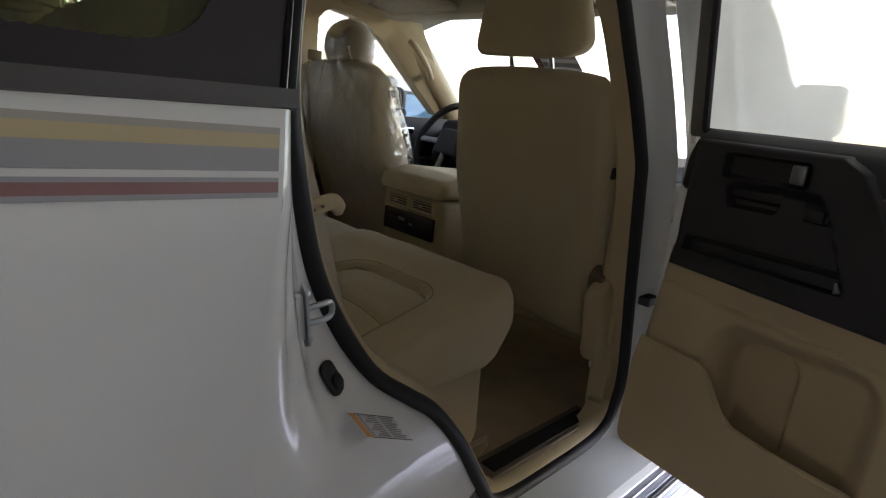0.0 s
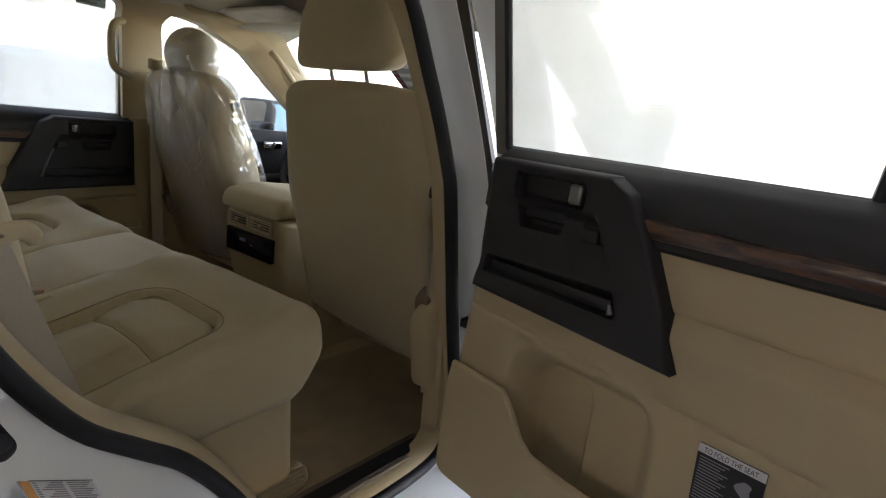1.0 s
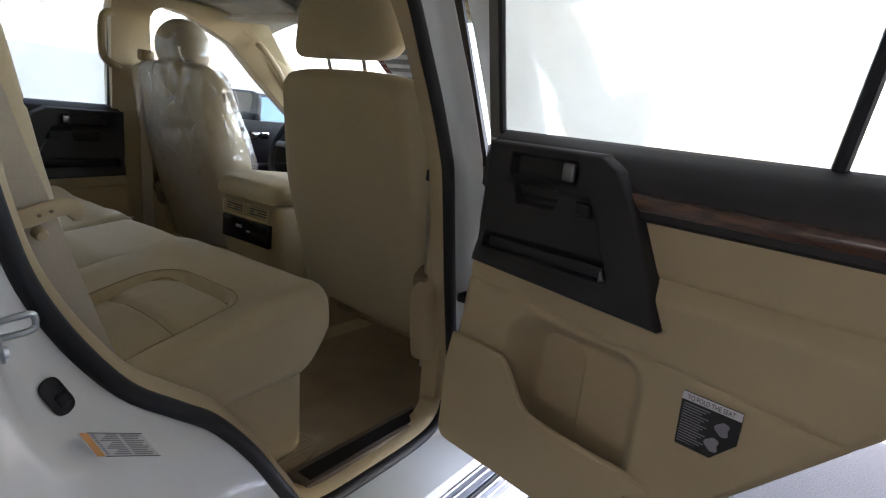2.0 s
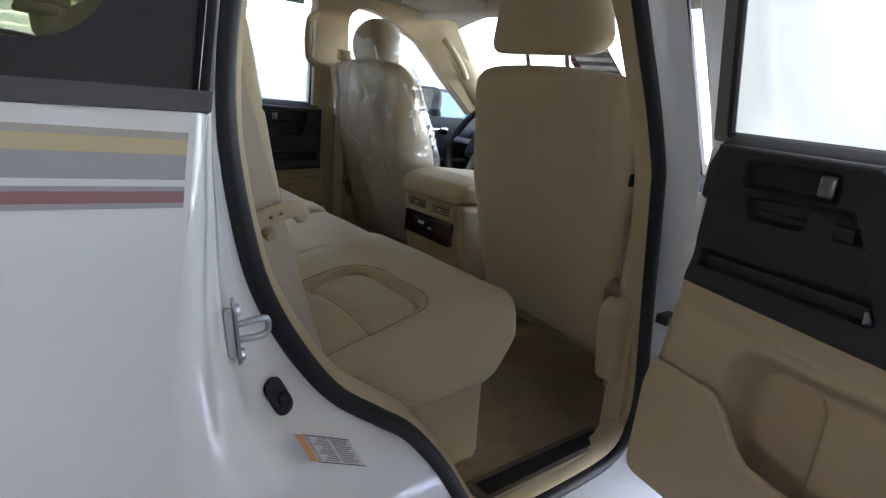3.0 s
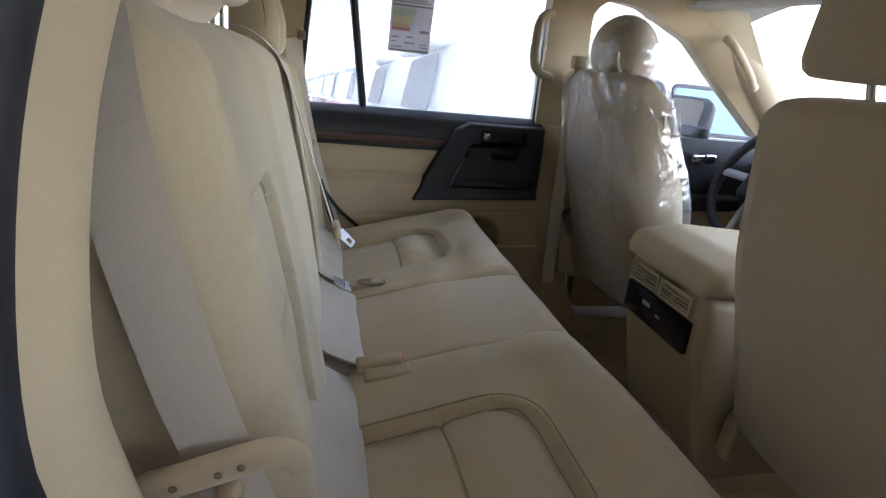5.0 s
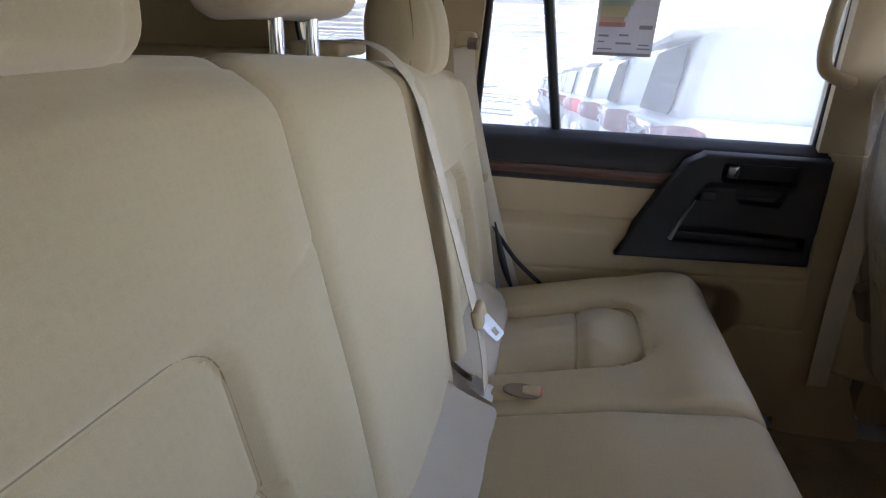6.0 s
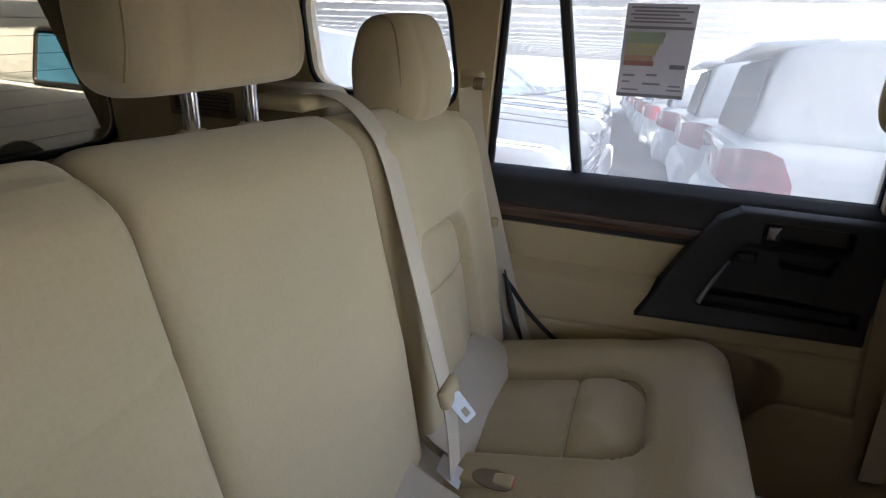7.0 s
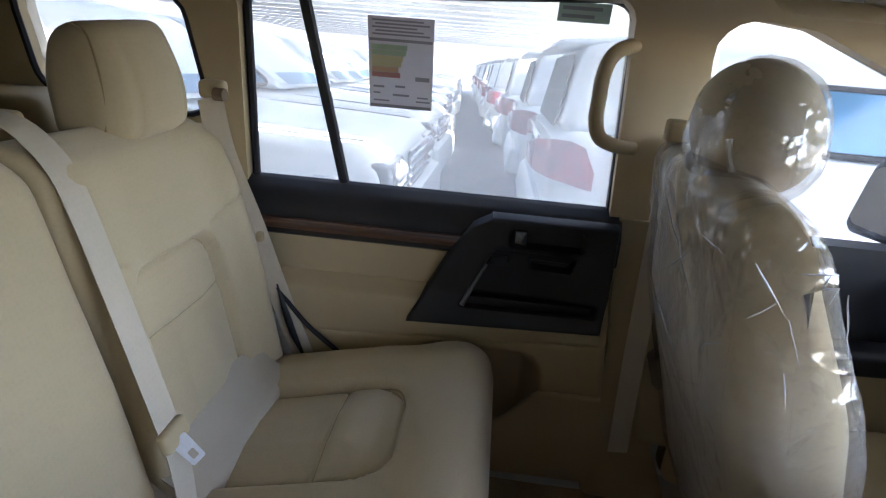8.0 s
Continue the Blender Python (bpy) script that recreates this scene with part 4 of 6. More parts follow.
# flaps at the foot of the backrests and the folded belt slots
FLAP = ((-0.186, 0.962), (-0.172, 0.950), (-0.155, 0.935), (-0.132, 0.921), (-0.110, 0.910), (-0.100, 0.900), (-0.098, 0.885))
for y0, y1 in ((-0.640, -0.176), (0.242, 0.615)):
    bm = loft([[(x, y0 + (y1 - y0) * k / 16, z + 0.0025 * math.sin(1.3 * k + x * 40) - 0.006 * (abs(2 * k / 16 - 1) ** 6)) for k in range(17)] for x, z in FLAP])
    part("hinge_flap", thicken(bm, 0.004), COVER, bench, "pale cloth flap behind the cushion")
part("hinge_flap", thicken(loft([[(x, -0.155 + 0.385 * k / 8, z - 0.012) for k in range(9)] for x, z in FLAP]), 0.004), COVER, bench, "pale cloth flap behind the cushion")

# ---- front seats ----
F_LEAN = radians(15.5)


def front_seat(s, label, shift=0.0):
    seat = thing("front_seat", label, "car seat", group="front seats")
    y0, y1 = (0.235, 0.748) if shift else (0.192, 0.735)
    prof = fillet([(0.0, 0.0), (0.15, 0.0), (0.16, 0.35), (0.10, 0.665), (0.022, 0.672), (-0.012, 0.40)], [0.04, 0.05, 0.3, 0.05, 0.045, 0.4], 7)
    base = Vector((0.665 + shift, 0.0, 0.795))
    slide = Matrix.Translation((shift, 0, 0))

    def place(a, y, h):
        return Vector((base.x - h * math.sin(F_LEAN) + a * math.cos(F_LEAN), y, base.z + h * math.cos(F_LEAN) + a * math.sin(F_LEAN)))

    def shape(p):
        mid = (y0 + y1) / 2
        v = (p.y - mid) / ((y1 - y0) / 2)
        h = p.z - 0.030 * abs(v) ** 6 * min(max((p.z - 0.45) / 0.2, 0), 1) + 0.012 * (1 - v * v) * min(max((p.z - 0.5) / 0.15, 0), 1)
        a = p.x + 0.030 * abs(v) ** 5 * (1 if p.x < 0.08 else 0)
        a += 0.005 * bump_at(abs(v) - 0.82, 0.010) * (1 if p.x < 0.08 else 0)
        h -= 0.05 * (1 - p.z / 0.67) * (0.5 + 0.5 * v) if p.z < 0.1 else 0
        wide = 1.0 - 0.05 * max(0.0, (p.z - 0.35) / 0.3)
        return place(a, mid + (p.y - mid) * wide, h)
    m = FLIP if s < 0 else None
    part("backrest", sweep(prof, y0, y1, 0.06, 0.009, 9, shape), FABRIC, seat, "beige backrest with a plain rear shell", m=m)
    rest_at = Vector((0.652, 0.492, 1.413)) if shift else place(0.055, 0.455, 0.706)
    hp = fillet([(-0.055, 0.0), (0.05, 0.0), (0.07, 0.10), (0.05, 0.19), (-0.01, 0.20), (-0.045, 0.12)], [0.03, 0.03, 0.1, 0.04, 0.05, 0.15], 6)

    def hshape(p):
        p.x += 0.035 * (p.y / 0.14) ** 2
        p.y *= 1.20 - 0.32 * (p.z / 0.2) ** 1.1
        return p

    if shift:
        bm = bmesh.new()
        bmesh.ops.create_uvsphere(bm, u_segments=40, v_segments=28, radius=1.0)
        for v in bm.verts:
            d = v.co.copy()
            v.co = Vector((0.026 + 0.083 * d.x, 0.119 * d.y * (1 - 0.10 * d.z), 0.104 + 0.096 * math.copysign(abs(d.z) ** 0.9, d.z)))
    else:
        bm = sweep(hp, -0.15, 0.15, 0.055, 0.012, 9, hshape)
    rest = part("headrest", bm, FABRIC, seat, "beige headrest", m=(m or Matrix()) @ Matrix.Translation(rest_at) @ Matrix.Rotation(-F_LEAN * 0.6, 4, "Y"))
    for k in (-0.062, 0.062):
        part("post", tube([place(0.065, 0.475 + k, 0.64), place(0.06, 0.475 + k, 0.73)], 0.007, 10), CHROME, rest, "chrome post", m=m)
    part("cushion", sweep(fillet([(0.77, 0.70), (1.16, 0.72), (1.20, 0.80), (1.16, 0.87), (0.80, 0.83)], [0.03, 0.05, 0.05, 0.06, 0.03], 5), 0.235, 0.735, 0.05, 0.02), FABRIC, seat, "beige seat cushion", m=(m or Matrix()) @ slide)
    part("recliner_cover", sweep(fillet([(0.606, 0.745), (0.76, 0.72), (0.80, 0.86), (0.74, 0.992), (0.632, 0.984), (0.572, 0.935)], [0.02, 0.03, 0.035, 0.035, 0.04, 0.04]), 0.712, 0.776, 0.022, 0.012), TRIM, seat, "beige recliner cover", m=(m or Matrix()) @ slide)
    # this darker rim paints the shadow along the cover's top edge
    part("recliner_shade", sweep(fillet([(0.620, 0.90), (0.76, 0.90), (0.76, 1.002), (0.630, 0.996), (0.598, 0.968)], 0.02), 0.704, 0.748, 0.006, 0.02), TRIM_DARK, seat, "dark rim drawn as the shade over the recliner cover", m=(m or Matrix()) @ slide)
    part("inner_cover", sweep(fillet([(0.675, 0.70), (0.78, 0.70), (0.78, 0.82), (0.72, 0.87), (0.68, 0.80)], 0.03), 0.20, 0.236, 0.012, 0.012), TRIM, seat, "beige hinge cover", m=(m or Matrix()) @ slide)
    part("seat_rail", box((0.36, 0.05, 0.05), (1.30, 0.30, 0.580), 0.012), BLACK, seat, "dark seat rail", m=m)
    part("seat_rail", box((0.36, 0.05, 0.05), (1.30, 0.66, 0.580), 0.012), BLACK, seat, "dark seat rail", m=m)
    return seat, place, shape, prof


front_seat(-1, "beige fabric front passenger seat")
driver, f_place, f_shape, f_prof = front_seat(1, "beige fabric driver seat wrapped in clear film", 0.075)

# clear protective film over the driver seat
cover = thing("plastic_seat_cover", "crinkled clear plastic film over the driver seat", "seat cover")


def crease(q, f):
    """Sharp folds, between 0 and 1, in all directions."""
    k = 1 - abs(noise.noise(q * 5.5 * f))
    return max(0.0, k - 0.72) / 0.28


def facet(q, f):
    """Flat facets with sharp ridges between them, as stiff film crumples."""
    d = noise.voronoi(q * f)[0]
    return min((d[1] - d[0]) * 0.8, 1.0)


# long folds pulled across the back, from (y, z) to (y, z)
FOLDS = (((0.47, 1.43), (0.335, 1.10)), ((0.50, 1.43), (0.66, 1.21)), ((0.40, 1.42), (0.28, 1.30)), ((0.60, 1.41), (0.70, 1.33)), ((0.34, 1.16), (0.33, 0.90)), ((0.62, 1.12), (0.30, 1.02)), ((0.68, 1.25), (0.45, 1.17)))


def folds(q):
    out = 0.0
    for (y0, z0), (y1, z1) in FOLDS:
        dy, dz = y1 - y0, z1 - z0
        t = min(max(((q.y - y0) * dy + (q.z - z0) * dz) / (dy * dy + dz * dz), 0.0), 1.0)
        out = max(out, bump_at(math.hypot(q.y - y0 - t * dy, q.z - z0 - t * dz), 0.010) * (1 - 0.6 * t))
    return out


def loose(p):
    q = f_shape(p.copy())
    q = q.lerp(f_place(p.x, p.y, p.z - 0.008), 0.5)
    c = f_place(0.06, 0.485, max(min(p.z, 0.6), 0.05))
    d = (q - c).normalized()
    high = min(max((q.z - 1.05) / 0.3, 0.0), 1.0)
    out = 0.009 + 0.012 * abs(noise.noise(q * 3.0)) + (0.003 + 0.016 * high) * facet(q, 8.0) + 0.007 * facet(q + Vector((2, 5, 1)), 15.0) * high + 0.014 * folds(q) * (1 if q.x < 0.62 else 0.4)
    return q + d * out


part("back_cover", sweep([(p[0], p[1]) for p in f_prof], 0.222, 0.762, 0.045, 0.0075, 9, loose), FILM, cover, "film over the backrest", sharp=18)
hat = bmesh.new()
bmesh.ops.create_uvsphere(hat, u_segments=64, v_segments=44, radius=1.0)
for v in hat.verts:
    d = v.co.copy()
    k = 1 + 0.03 * noise.noise(d * 2.0) + 0.015 * facet(d, 1.6) + 0.026 * facet(d, 4.5) + 0.010 * crease(d * 0.25 + Vector((4, 2, 1)), 2.2)
    low = max(0.0, -d.z)
    v.co = Vector((0.664 + d.x * (0.087 + 0.020 * low) * k, 0.492 + d.y * (0.121 + 0.042 * low - 0.050 * low ** 3) * k, 1.520 + d.z * (0.099 if d.z > 0 else 0.116) * k))
part("headrest_cover", hat, FILM, cover, "film over the headrest", sharp=25)
# whitish tubes laid on the film paint the highlights along its creases
GLINT_FILM = clear("fold_glint_film", (0.95, 0.94, 0.93), rough=0.05, gain=5.0, haze=0.42, haze_color=(0.86, 0.85, 0.86), edge=0.12, haze_node="ShaderNodeBsdfDiffuse")
fold_rng = random.Random(11)
fold_paths = [((0.46, 0.535), (0.36, 0.605)), ((0.356, 0.449), (0.255, 0.525)), ((0.322, 0.637), (0.26, 0.640)), ((0.50, 0.640), (0.58, 0.50)), ((0.44, 0.640), (0.38, 0.52)), ((0.54, 0.28), (0.30, 0.43)), ((0.58, 0.40), (0.45, 0.36))]
for (ya, ha), (yb, hb) in fold_paths:
    n = 14
    bend = fold_rng.uniform(-0.014, 0.014)
    line = []
    for k in range(n + 1):
        w = k / n
        p = loose(Vector((-0.004, ya + (yb - ya) * w + bend * math.sin(math.pi * w), ha + (hb - ha) * w)))
        line.append(p + Vector((-0.002, 0, 0)))
    part("fold", tube(line, 0.0010 * fold_rng.uniform(0.6, 1.2), 6, flat=0.5, taper=lambda w: 0.25 + 0.9 * math.sin(math.pi * min(w + 0.15, 1.0))), GLINT_FILM, cover, "pale tube drawn as the glint on a film fold")

# the same pale glint tubes on the film's console side, from (x, z) to (x, z)
for (xa, za), (xb, zb) in (((0.565, 1.430), (0.614, 1.365)), ((0.616, 1.365), (0.650, 1.293)), ((0.634, 1.285), (0.652, 1.229)), ((0.656, 1.432), (0.648, 1.390)), ((0.575, 1.360), (0.602, 1.399)), ((0.681, 1.409), (0.713, 1.319)), ((0.610, 1.425), (0.650, 1.428))):
    line = []
    for k in range(11):
        x, z = xa + (xb - xa) * k / 10 - 0.74, za + (zb - za) * k / 10 - 0.795
        p = loose(Vector((x * math.cos(F_LEAN) + z * math.sin(F_LEAN), 0.224, z * math.cos(F_LEAN) - x * math.sin(F_LEAN))))
        line.append(p + Vector((0, -0.002, 0)))
    part("fold", tube(line, 0.0010, 6, up=(0, 1, 0), flat=0.5, taper=lambda w: 0.25 + 0.9 * math.sin(math.pi * min(w + 0.15, 1.0))), GLINT_FILM, cover, "pale tube drawn as the glint on a film fold")

# ---- centre console ----
console = thing("centre_console", "beige centre console with rear air vents", "console")
part("console_body", sweep(fillet([(0.70, 0.56), (1.15, 0.56), (1.15, 1.02), (0.605, 1.045), (0.612, 0.92), (0.645, 0.78)], [0.02, 0.02, 0.02, 0.015, 0.03, 0.05]), -0.155, 0.155, 0.022, 0.02), TRIM, console, "beige console housing")
part("armrest_lid", sweep(fillet([(0.585, 1.050), (1.08, 1.040), (1.08, 1.10), (0.70, 1.125), (0.60, 1.105)], [0.012, 0.02, 0.03, 0.06, 0.035], 6), -0.165, 0.165, 0.028, 0.015), VINYL, console, "padded beige lid")
part("control_panel", box((0.014, 0.250, 0.076), (0.603, 0.0, 0.945), 0.004), GLOSS_BLACK, console, "black climate control panel", m=None)
part("panel_mark", box((0.003, 0.03, 0.010), (0.595, 0.03, 0.955), 0.001), STRIPE_GREY, console)
part("panel_mark", box((0.003, 0.016, 0.006), (0.595, -0.02, 0.945), 0.001), STRIPE_GREY, console)
for y in (-0.062, 0.062):
    vent = part("air_vent", plate(fillet([(-0.058, 0.992), (0.058, 0.992), (0.058, 1.038), (-0.058, 1.038)], 0.004), [fillet([(-0.051, 0.997), (0.051, 0.997), (0.051, 1.033), (-0.051, 1.033)], 0.003)], lambda x, z: 0, 0.012),
                TRIM, console, "beige air vent", m=Matrix(((0, 1, 0, 0.594), (1, 0, 0, y), (0, 0, 1, 0), (0, 0, 0, 1))))
    part("vent_back", box((0.004, 0.10, 0.034), (0.606, y, 1.015), 0.001), LABEL_GAP_BLACK, vent, "dark vent opening")
    for k in range(4):
        part("slat", box((0.010, 0.100, 0.0035), (0.599, y, 1.002 + 0.0085 * k), 0.001, 1, Matrix.Rotation(radians(18), 4, "Y")), TRIM, vent)
    part("thumb_tab", box((0.006, 0.014, 0.010), (0.592, y, 1.015), 0.002), TRIM, vent)

# ---- rear doors: built for the left side, mirrored for the right ----
HINGE_AXIS = Vector((0.62, -0.91, 0.0))
OPEN = radians(80.0)
door_turn = Matrix.Translation(HINGE_AXIS + Vector((0.08, -0.012, 0.067))) @ Matrix.Rotation(OPEN, 4, "Z") @ Matrix.Translation(-HINGE_AXIS)


def ramp(v):
    v = min(max(v, 0.0), 1.0)
    return v * v * (3 - 2 * v)


LIP_X = (0.10, 0.17, 0.28, 0.36, 0.39, 0.42, 0.445, 0.62)
LIP_Z = (0.735, 0.748, 0.750, 0.757, 0.778, 0.820, 0.848, 0.850)


def panel_y(x, z):
    """The trim's surface: an armrest below the belt, a deep pocket under it and the pocket's bulging front."""
    y = 0.752 - 0.030 * ramp((1.080 - z) / 0.035)
    y += 0.066 * ramp(-box_distance(x, z, 0.140, 0.455, 0.40, 0.953, 0.07) / 0.050)
    y += 0.020 * ramp(-box_distance(x, z, 0.295, 0.430, 0.40, 0.915, 0.05) / 0.012)
    y += 0.004 * bump_at(z - (0.945 + 0.06 * x), 0.004)
    y += 0.004 * bump_at(z - 1.079, 0.0035) * ramp((0.21 - x) / 0.03)
    y += 0.06 * ramp(-box_distance(x, z, 0.25, 0.55, 1.035, 1.25, 0.02) / 0.012)
    return y


STRETCH = Matrix.Translation((0, 0, 1.02)) @ Matrix.Diagonal((1, 1, 1.07, 1)) @ Matrix.Translation((0, 0, -1.02))


OPEN_DOOR_WINDOW = fillet([(-0.235, 1.272), (0.603, 1.272), (0.612, 1.688), (-0.20, 1.650)], [0.012, 0.012, 0.06, 0.03])


def rear_door(s, label, m):
    door = thing("rear_door", label, "car door", group="rear doors")
    mm = m @ FLIP @ STRETCH if s < 0 else m
    outline = fillet([(0.575, 1.222), (-0.245, 1.222), (-0.262, 1.18), (-0.235, 1.05), (-0.10, 0.90), (0.02, 0.80), (0.10, 0.70), (0.16, 0.605), (0.56, 0.60), (0.60, 0.66), (0.60, 0.80), (0.585, 1.02)],
                     [0.01, 0.02, 0.05, 0.1, 0.1, 0.05, 0.05, 0.05, 0.05, 0.05, 0.03, 0.02])
    # the trim as one moulded skin
    cols, rws = 180, 130
    bm = bmesh.new()
    xs0 = lambda z: (-0.25 if z > 1.04 else -0.25 + (1.04 - z) * 0.93)
    xs1 = lambda z: 0.575 + 0.02 * min(max((1.05 - z) / 0.2, 0), 1)
    grid = []
    for j in range(rws + 1):
        z = 0.603 + (1.192 - 0.603) * j / rws
        row = []
        for i in range(cols + 1):
            x = xs0(z) + (xs1(z) - xs0(z)) * i / cols
            y = panel_y(x, z)
            rim = min(i, cols - i, j) / 5.5
            y += 0.012 * max(0.0, 1 - rim) ** 2
            row.append(bm.verts.new((x, y, z)))
        grid.append(row)
    for a, b in zip(grid, grid[1:]):
        for i in range(cols):
            bm.faces.new((a[i], a[i + 1], b[i + 1], b[i]))
    bmesh.ops.recalc_face_normals(bm, faces=bm.faces[:])
    if sum(f.normal.y for f in bm.faces) > 0:
        bmesh.ops.reverse_faces(bm, faces=bm.faces[:])
    part("door_trim", bm, TRIM, door, "beige moulded door trim", m=mm)
    part("door_shell", plate(outline, [], lambda x, z: 0.840, 0.095), PAINT, door, "white painted door shell", m=mm)
    # dark upper rail, wood strip, insert
    rail = [(0.785, 1.155), (0.835, 1.262), (0.825, 1.276), (0.80, 1.280), (0.765, 1.262), (0.742, 1.225), (0.738, 1.165)]
    swap = Matrix(((0, 1, 0, 0), (1, 0, 0, 0), (0, 0, 1, 0), (0, 0, 0, 1)))
    bm = sweep(fillet(rail, [0.0, 0.004, 0.008, 0.012, 0.03, 0.03, 0.008]), -0.25, 0.572 if s > 0 else 0.590, 0.006, 0.01)
    part("upper_rail", bm, CHARCOAL, door, "charcoal soft upper door rail", m=mm @ swap)
    bm = sweep(fillet([(0.744, 1.178), (0.733, 1.181), (0.730, 1.193), (0.733, 1.205), (0.744, 1.208)], 0.003), -0.245, 0.240, 0.003, 0.006)
    part("wood_strip", bm, WOOD if s > 0 else WOOD_TURNED, door, "dark walnut strip", m=mm @ swap)
    # map pocket's front
    rim_line = [(x, float(np.interp(x, LIP_X, LIP_Z))) for x in [0.10 + 0.0125 * k for k in range(40)]]
    front = rim_line + fillet([(0.597, 0.80), (0.597, 0.612), (0.16, 0.606), (0.10, 0.70)], [0.0, 0.03, 0.04, 0.03])
    pocket = part("map_pocket", plate(front, [], lambda x, z: 0.704 + 0.016 * ramp((0.20 - x) / 0.10), 0.014), TRIM, door, "beige map pocket front", m=mm)
    part("pocket_lip", tube([Vector((p[0], 0.711 + 0.016 * ramp((0.20 - p[0]) / 0.10), p[1])) for p in rim_line], 0.0075, 8), TRIM, pocket, "rounded pocket lip", m=mm)
    # dark switch panel: one moulded skin with its beam, finger cup, tray and lever bezel
    rear = lambda z: float(np.interp(z, (1.005, 1.185, 1.238, 1.258), (0.134, 0.224, 0.262, 0.300)))
    ahead = lambda z: float(np.interp(z, (1.005, 1.03, 1.10, 1.258), (0.556, 0.557, 0.564, 0.560)))
    beam = lambda z: float(np.interp(z, (1.03, 1.158, 1.20), (0.232, 0.292, 0.315)))

    def moulded(x, z):
        y = 0.716 - 0.022 * ramp((1.09 - z) / 0.09)
        y += 0.020 * ramp((x - beam(z)) / 0.010) * ramp((0.57 - x) / 0.26) * ramp((1.200 - z) / 0.02) * ramp((z - 1.052) / 0.01)
        y += 0.032 * ramp(-box_distance(x, z, beam(z) + 0.006, 0.542, 1.050, 1.084, 0.008) / 0.005)
        y += 0.022 * ramp(-box_distance(x, z, 0.340, 0.497, 1.200, 1.243, 0.010) / 0.005)
        y += 0.022 * ramp(-box_distance(x, z, 0.380 + 0.3 * max(0.0, 1.185 - z), 0.486 - 0.3 * max(0.0, 1.185 - z), 1.148, 1.186, 0.008) / 0.006)
        y += 0.010 * ramp(-box_distance(x, z, 0.302, 0.345, 1.148, 1.178, 0.006) / 0.004)
        return y
    bm = bmesh.new()
    cols2, rows2 = 110, 80
    grid = []
    for j in range(rows2 + 1):
        z = 1.005 + 0.255 * j / rows2
        x0, x1 = rear(z), ahead(z)
        row = [bm.verts.new((x0 + (x1 - x0) * i / cols2, moulded(x0 + (x1 - x0) * i / cols2, z) + 0.006 * max(0.0, 1 - min(i, cols2 - i, j, rows2 - j) / 2.0) ** 2, z)) for i in range(cols2 + 1)]
        row = [bm.verts.new((x0 - 0.001, 0.756, z))] + row + [bm.verts.new((x1 + 0.001, 0.756, z))]
        grid.append(row)
    for q, low in ((grid[0], True), (grid[-1], False)):
        edge = [bm.verts.new((v.co.x, 0.757, v.co.z + (-0.001 if low else 0.001))) for v in q]
        grid = [edge] + grid if low else grid + [edge]
    for p, q in zip(grid, grid[1:]):
        for i in range(len(p) - 1):
            bm.faces.new((p[i], p[i + 1], q[i + 1], q[i]))
    for v in bm.verts:
        v.co.z += 0.018 * (v.co.x - 0.134) / 0.42 * ramp((1.07 - v.co.z) / 0.06)
    bmesh.ops.recalc_face_normals(bm, faces=bm.faces[:])
    sw = part("switch_panel", bm, CHARCOAL, door, "charcoal switch and pull panel", m=mm)
    part("armrest_tray", box((0.27, 0.006, 0.020), (0.395, 0.722, 1.066), 0.003), BLACK, sw, "black tray lining", m=mm)
    part("window_switch", dome(fillet([(0.306, 1.152), (0.340, 1.154), (0.340, 1.174), (0.308, 1.173)], 0.004), 0.728, 0.008, 0.004), BLACK, sw, "window switch", m=mm)
    part("release_lever", box((0.026, 0.014, 0.032), (0.362, 0.722, 1.222), 0.005, 3), surface("satin_chrome_lever", (0.22, 0.22, 0.23), 0.3, metal=0.9, bump=0.0), sw, "satin chrome release lever", m=mm)
    line = smooth_line([(0.253, 0.708, 1.056), (0.264, 0.716, 1.080), (0.283, 0.724, 1.120), (0.298, 0.728, 1.150)], 0.008)
    line = line if s > 0 else line[:3]
    part("pull_handle", tube(line, 0.006, 8, taper=lambda w: 1 - 0.5 * w), surface("silver_handle", (0.28, 0.28, 0.29), 0.35, metal=0.7, bump=0.0), sw, "silver pull edge", m=mm)
    # glass, divider and frame
    opening = DOOR_WINDOW if s > 0 else OPEN_DOOR_WINDOW
    g = glazing("window_pane", opening, 1, GLASS if s > 0 else OPEN_GLASS, door, "clear window")
    g.matrix_world = Matrix()
    g.data.transform(mm)
    if mm.determinant() < 0:
        g.data.flip_normals()
    bar = [(-0.034 - 0.062 * k / 10, glass_y(1.27 + 0.04 * k) - 0.016, 1.27 + 0.041 * k) for k in range(11)]
    part("window_divider", tube([Vector(p) for p in bar], 0.012, 8), RUBBER, door, "black window divider bar", m=mm)
    part("window_seal", tube([Vector((p[0], glass_y(p[1]) - 0.020, p[1])) for p in opening], 0.009, 8, closed=True), RUBBER, door, "black window seal", m=mm)
    if s < 0:
        outer = fillet([(-0.275, 1.262), (0.632, 1.262), (0.640, 1.735), (-0.235, 1.70)], [0.01, 0.01, 0.08, 0.04])
        part("window_frame", plate(outer, [opening], lambda x, z: glass_y(z) - 0.028, 0.035), surface("grey_frame_trim", (0.15, 0.145, 0.13), 0.5, bump=0.15), door, "grey window frame", m=mm)
        part("frame_edge", tube([Vector((0.640 + 0.006 * k / 10, glass_y(1.25 + 0.045 * k) + 0.006, 1.25 + 0.045 * k)) for k in range(11)], 0.014, 8), PAINT, door, "white painted frame edge", m=mm)
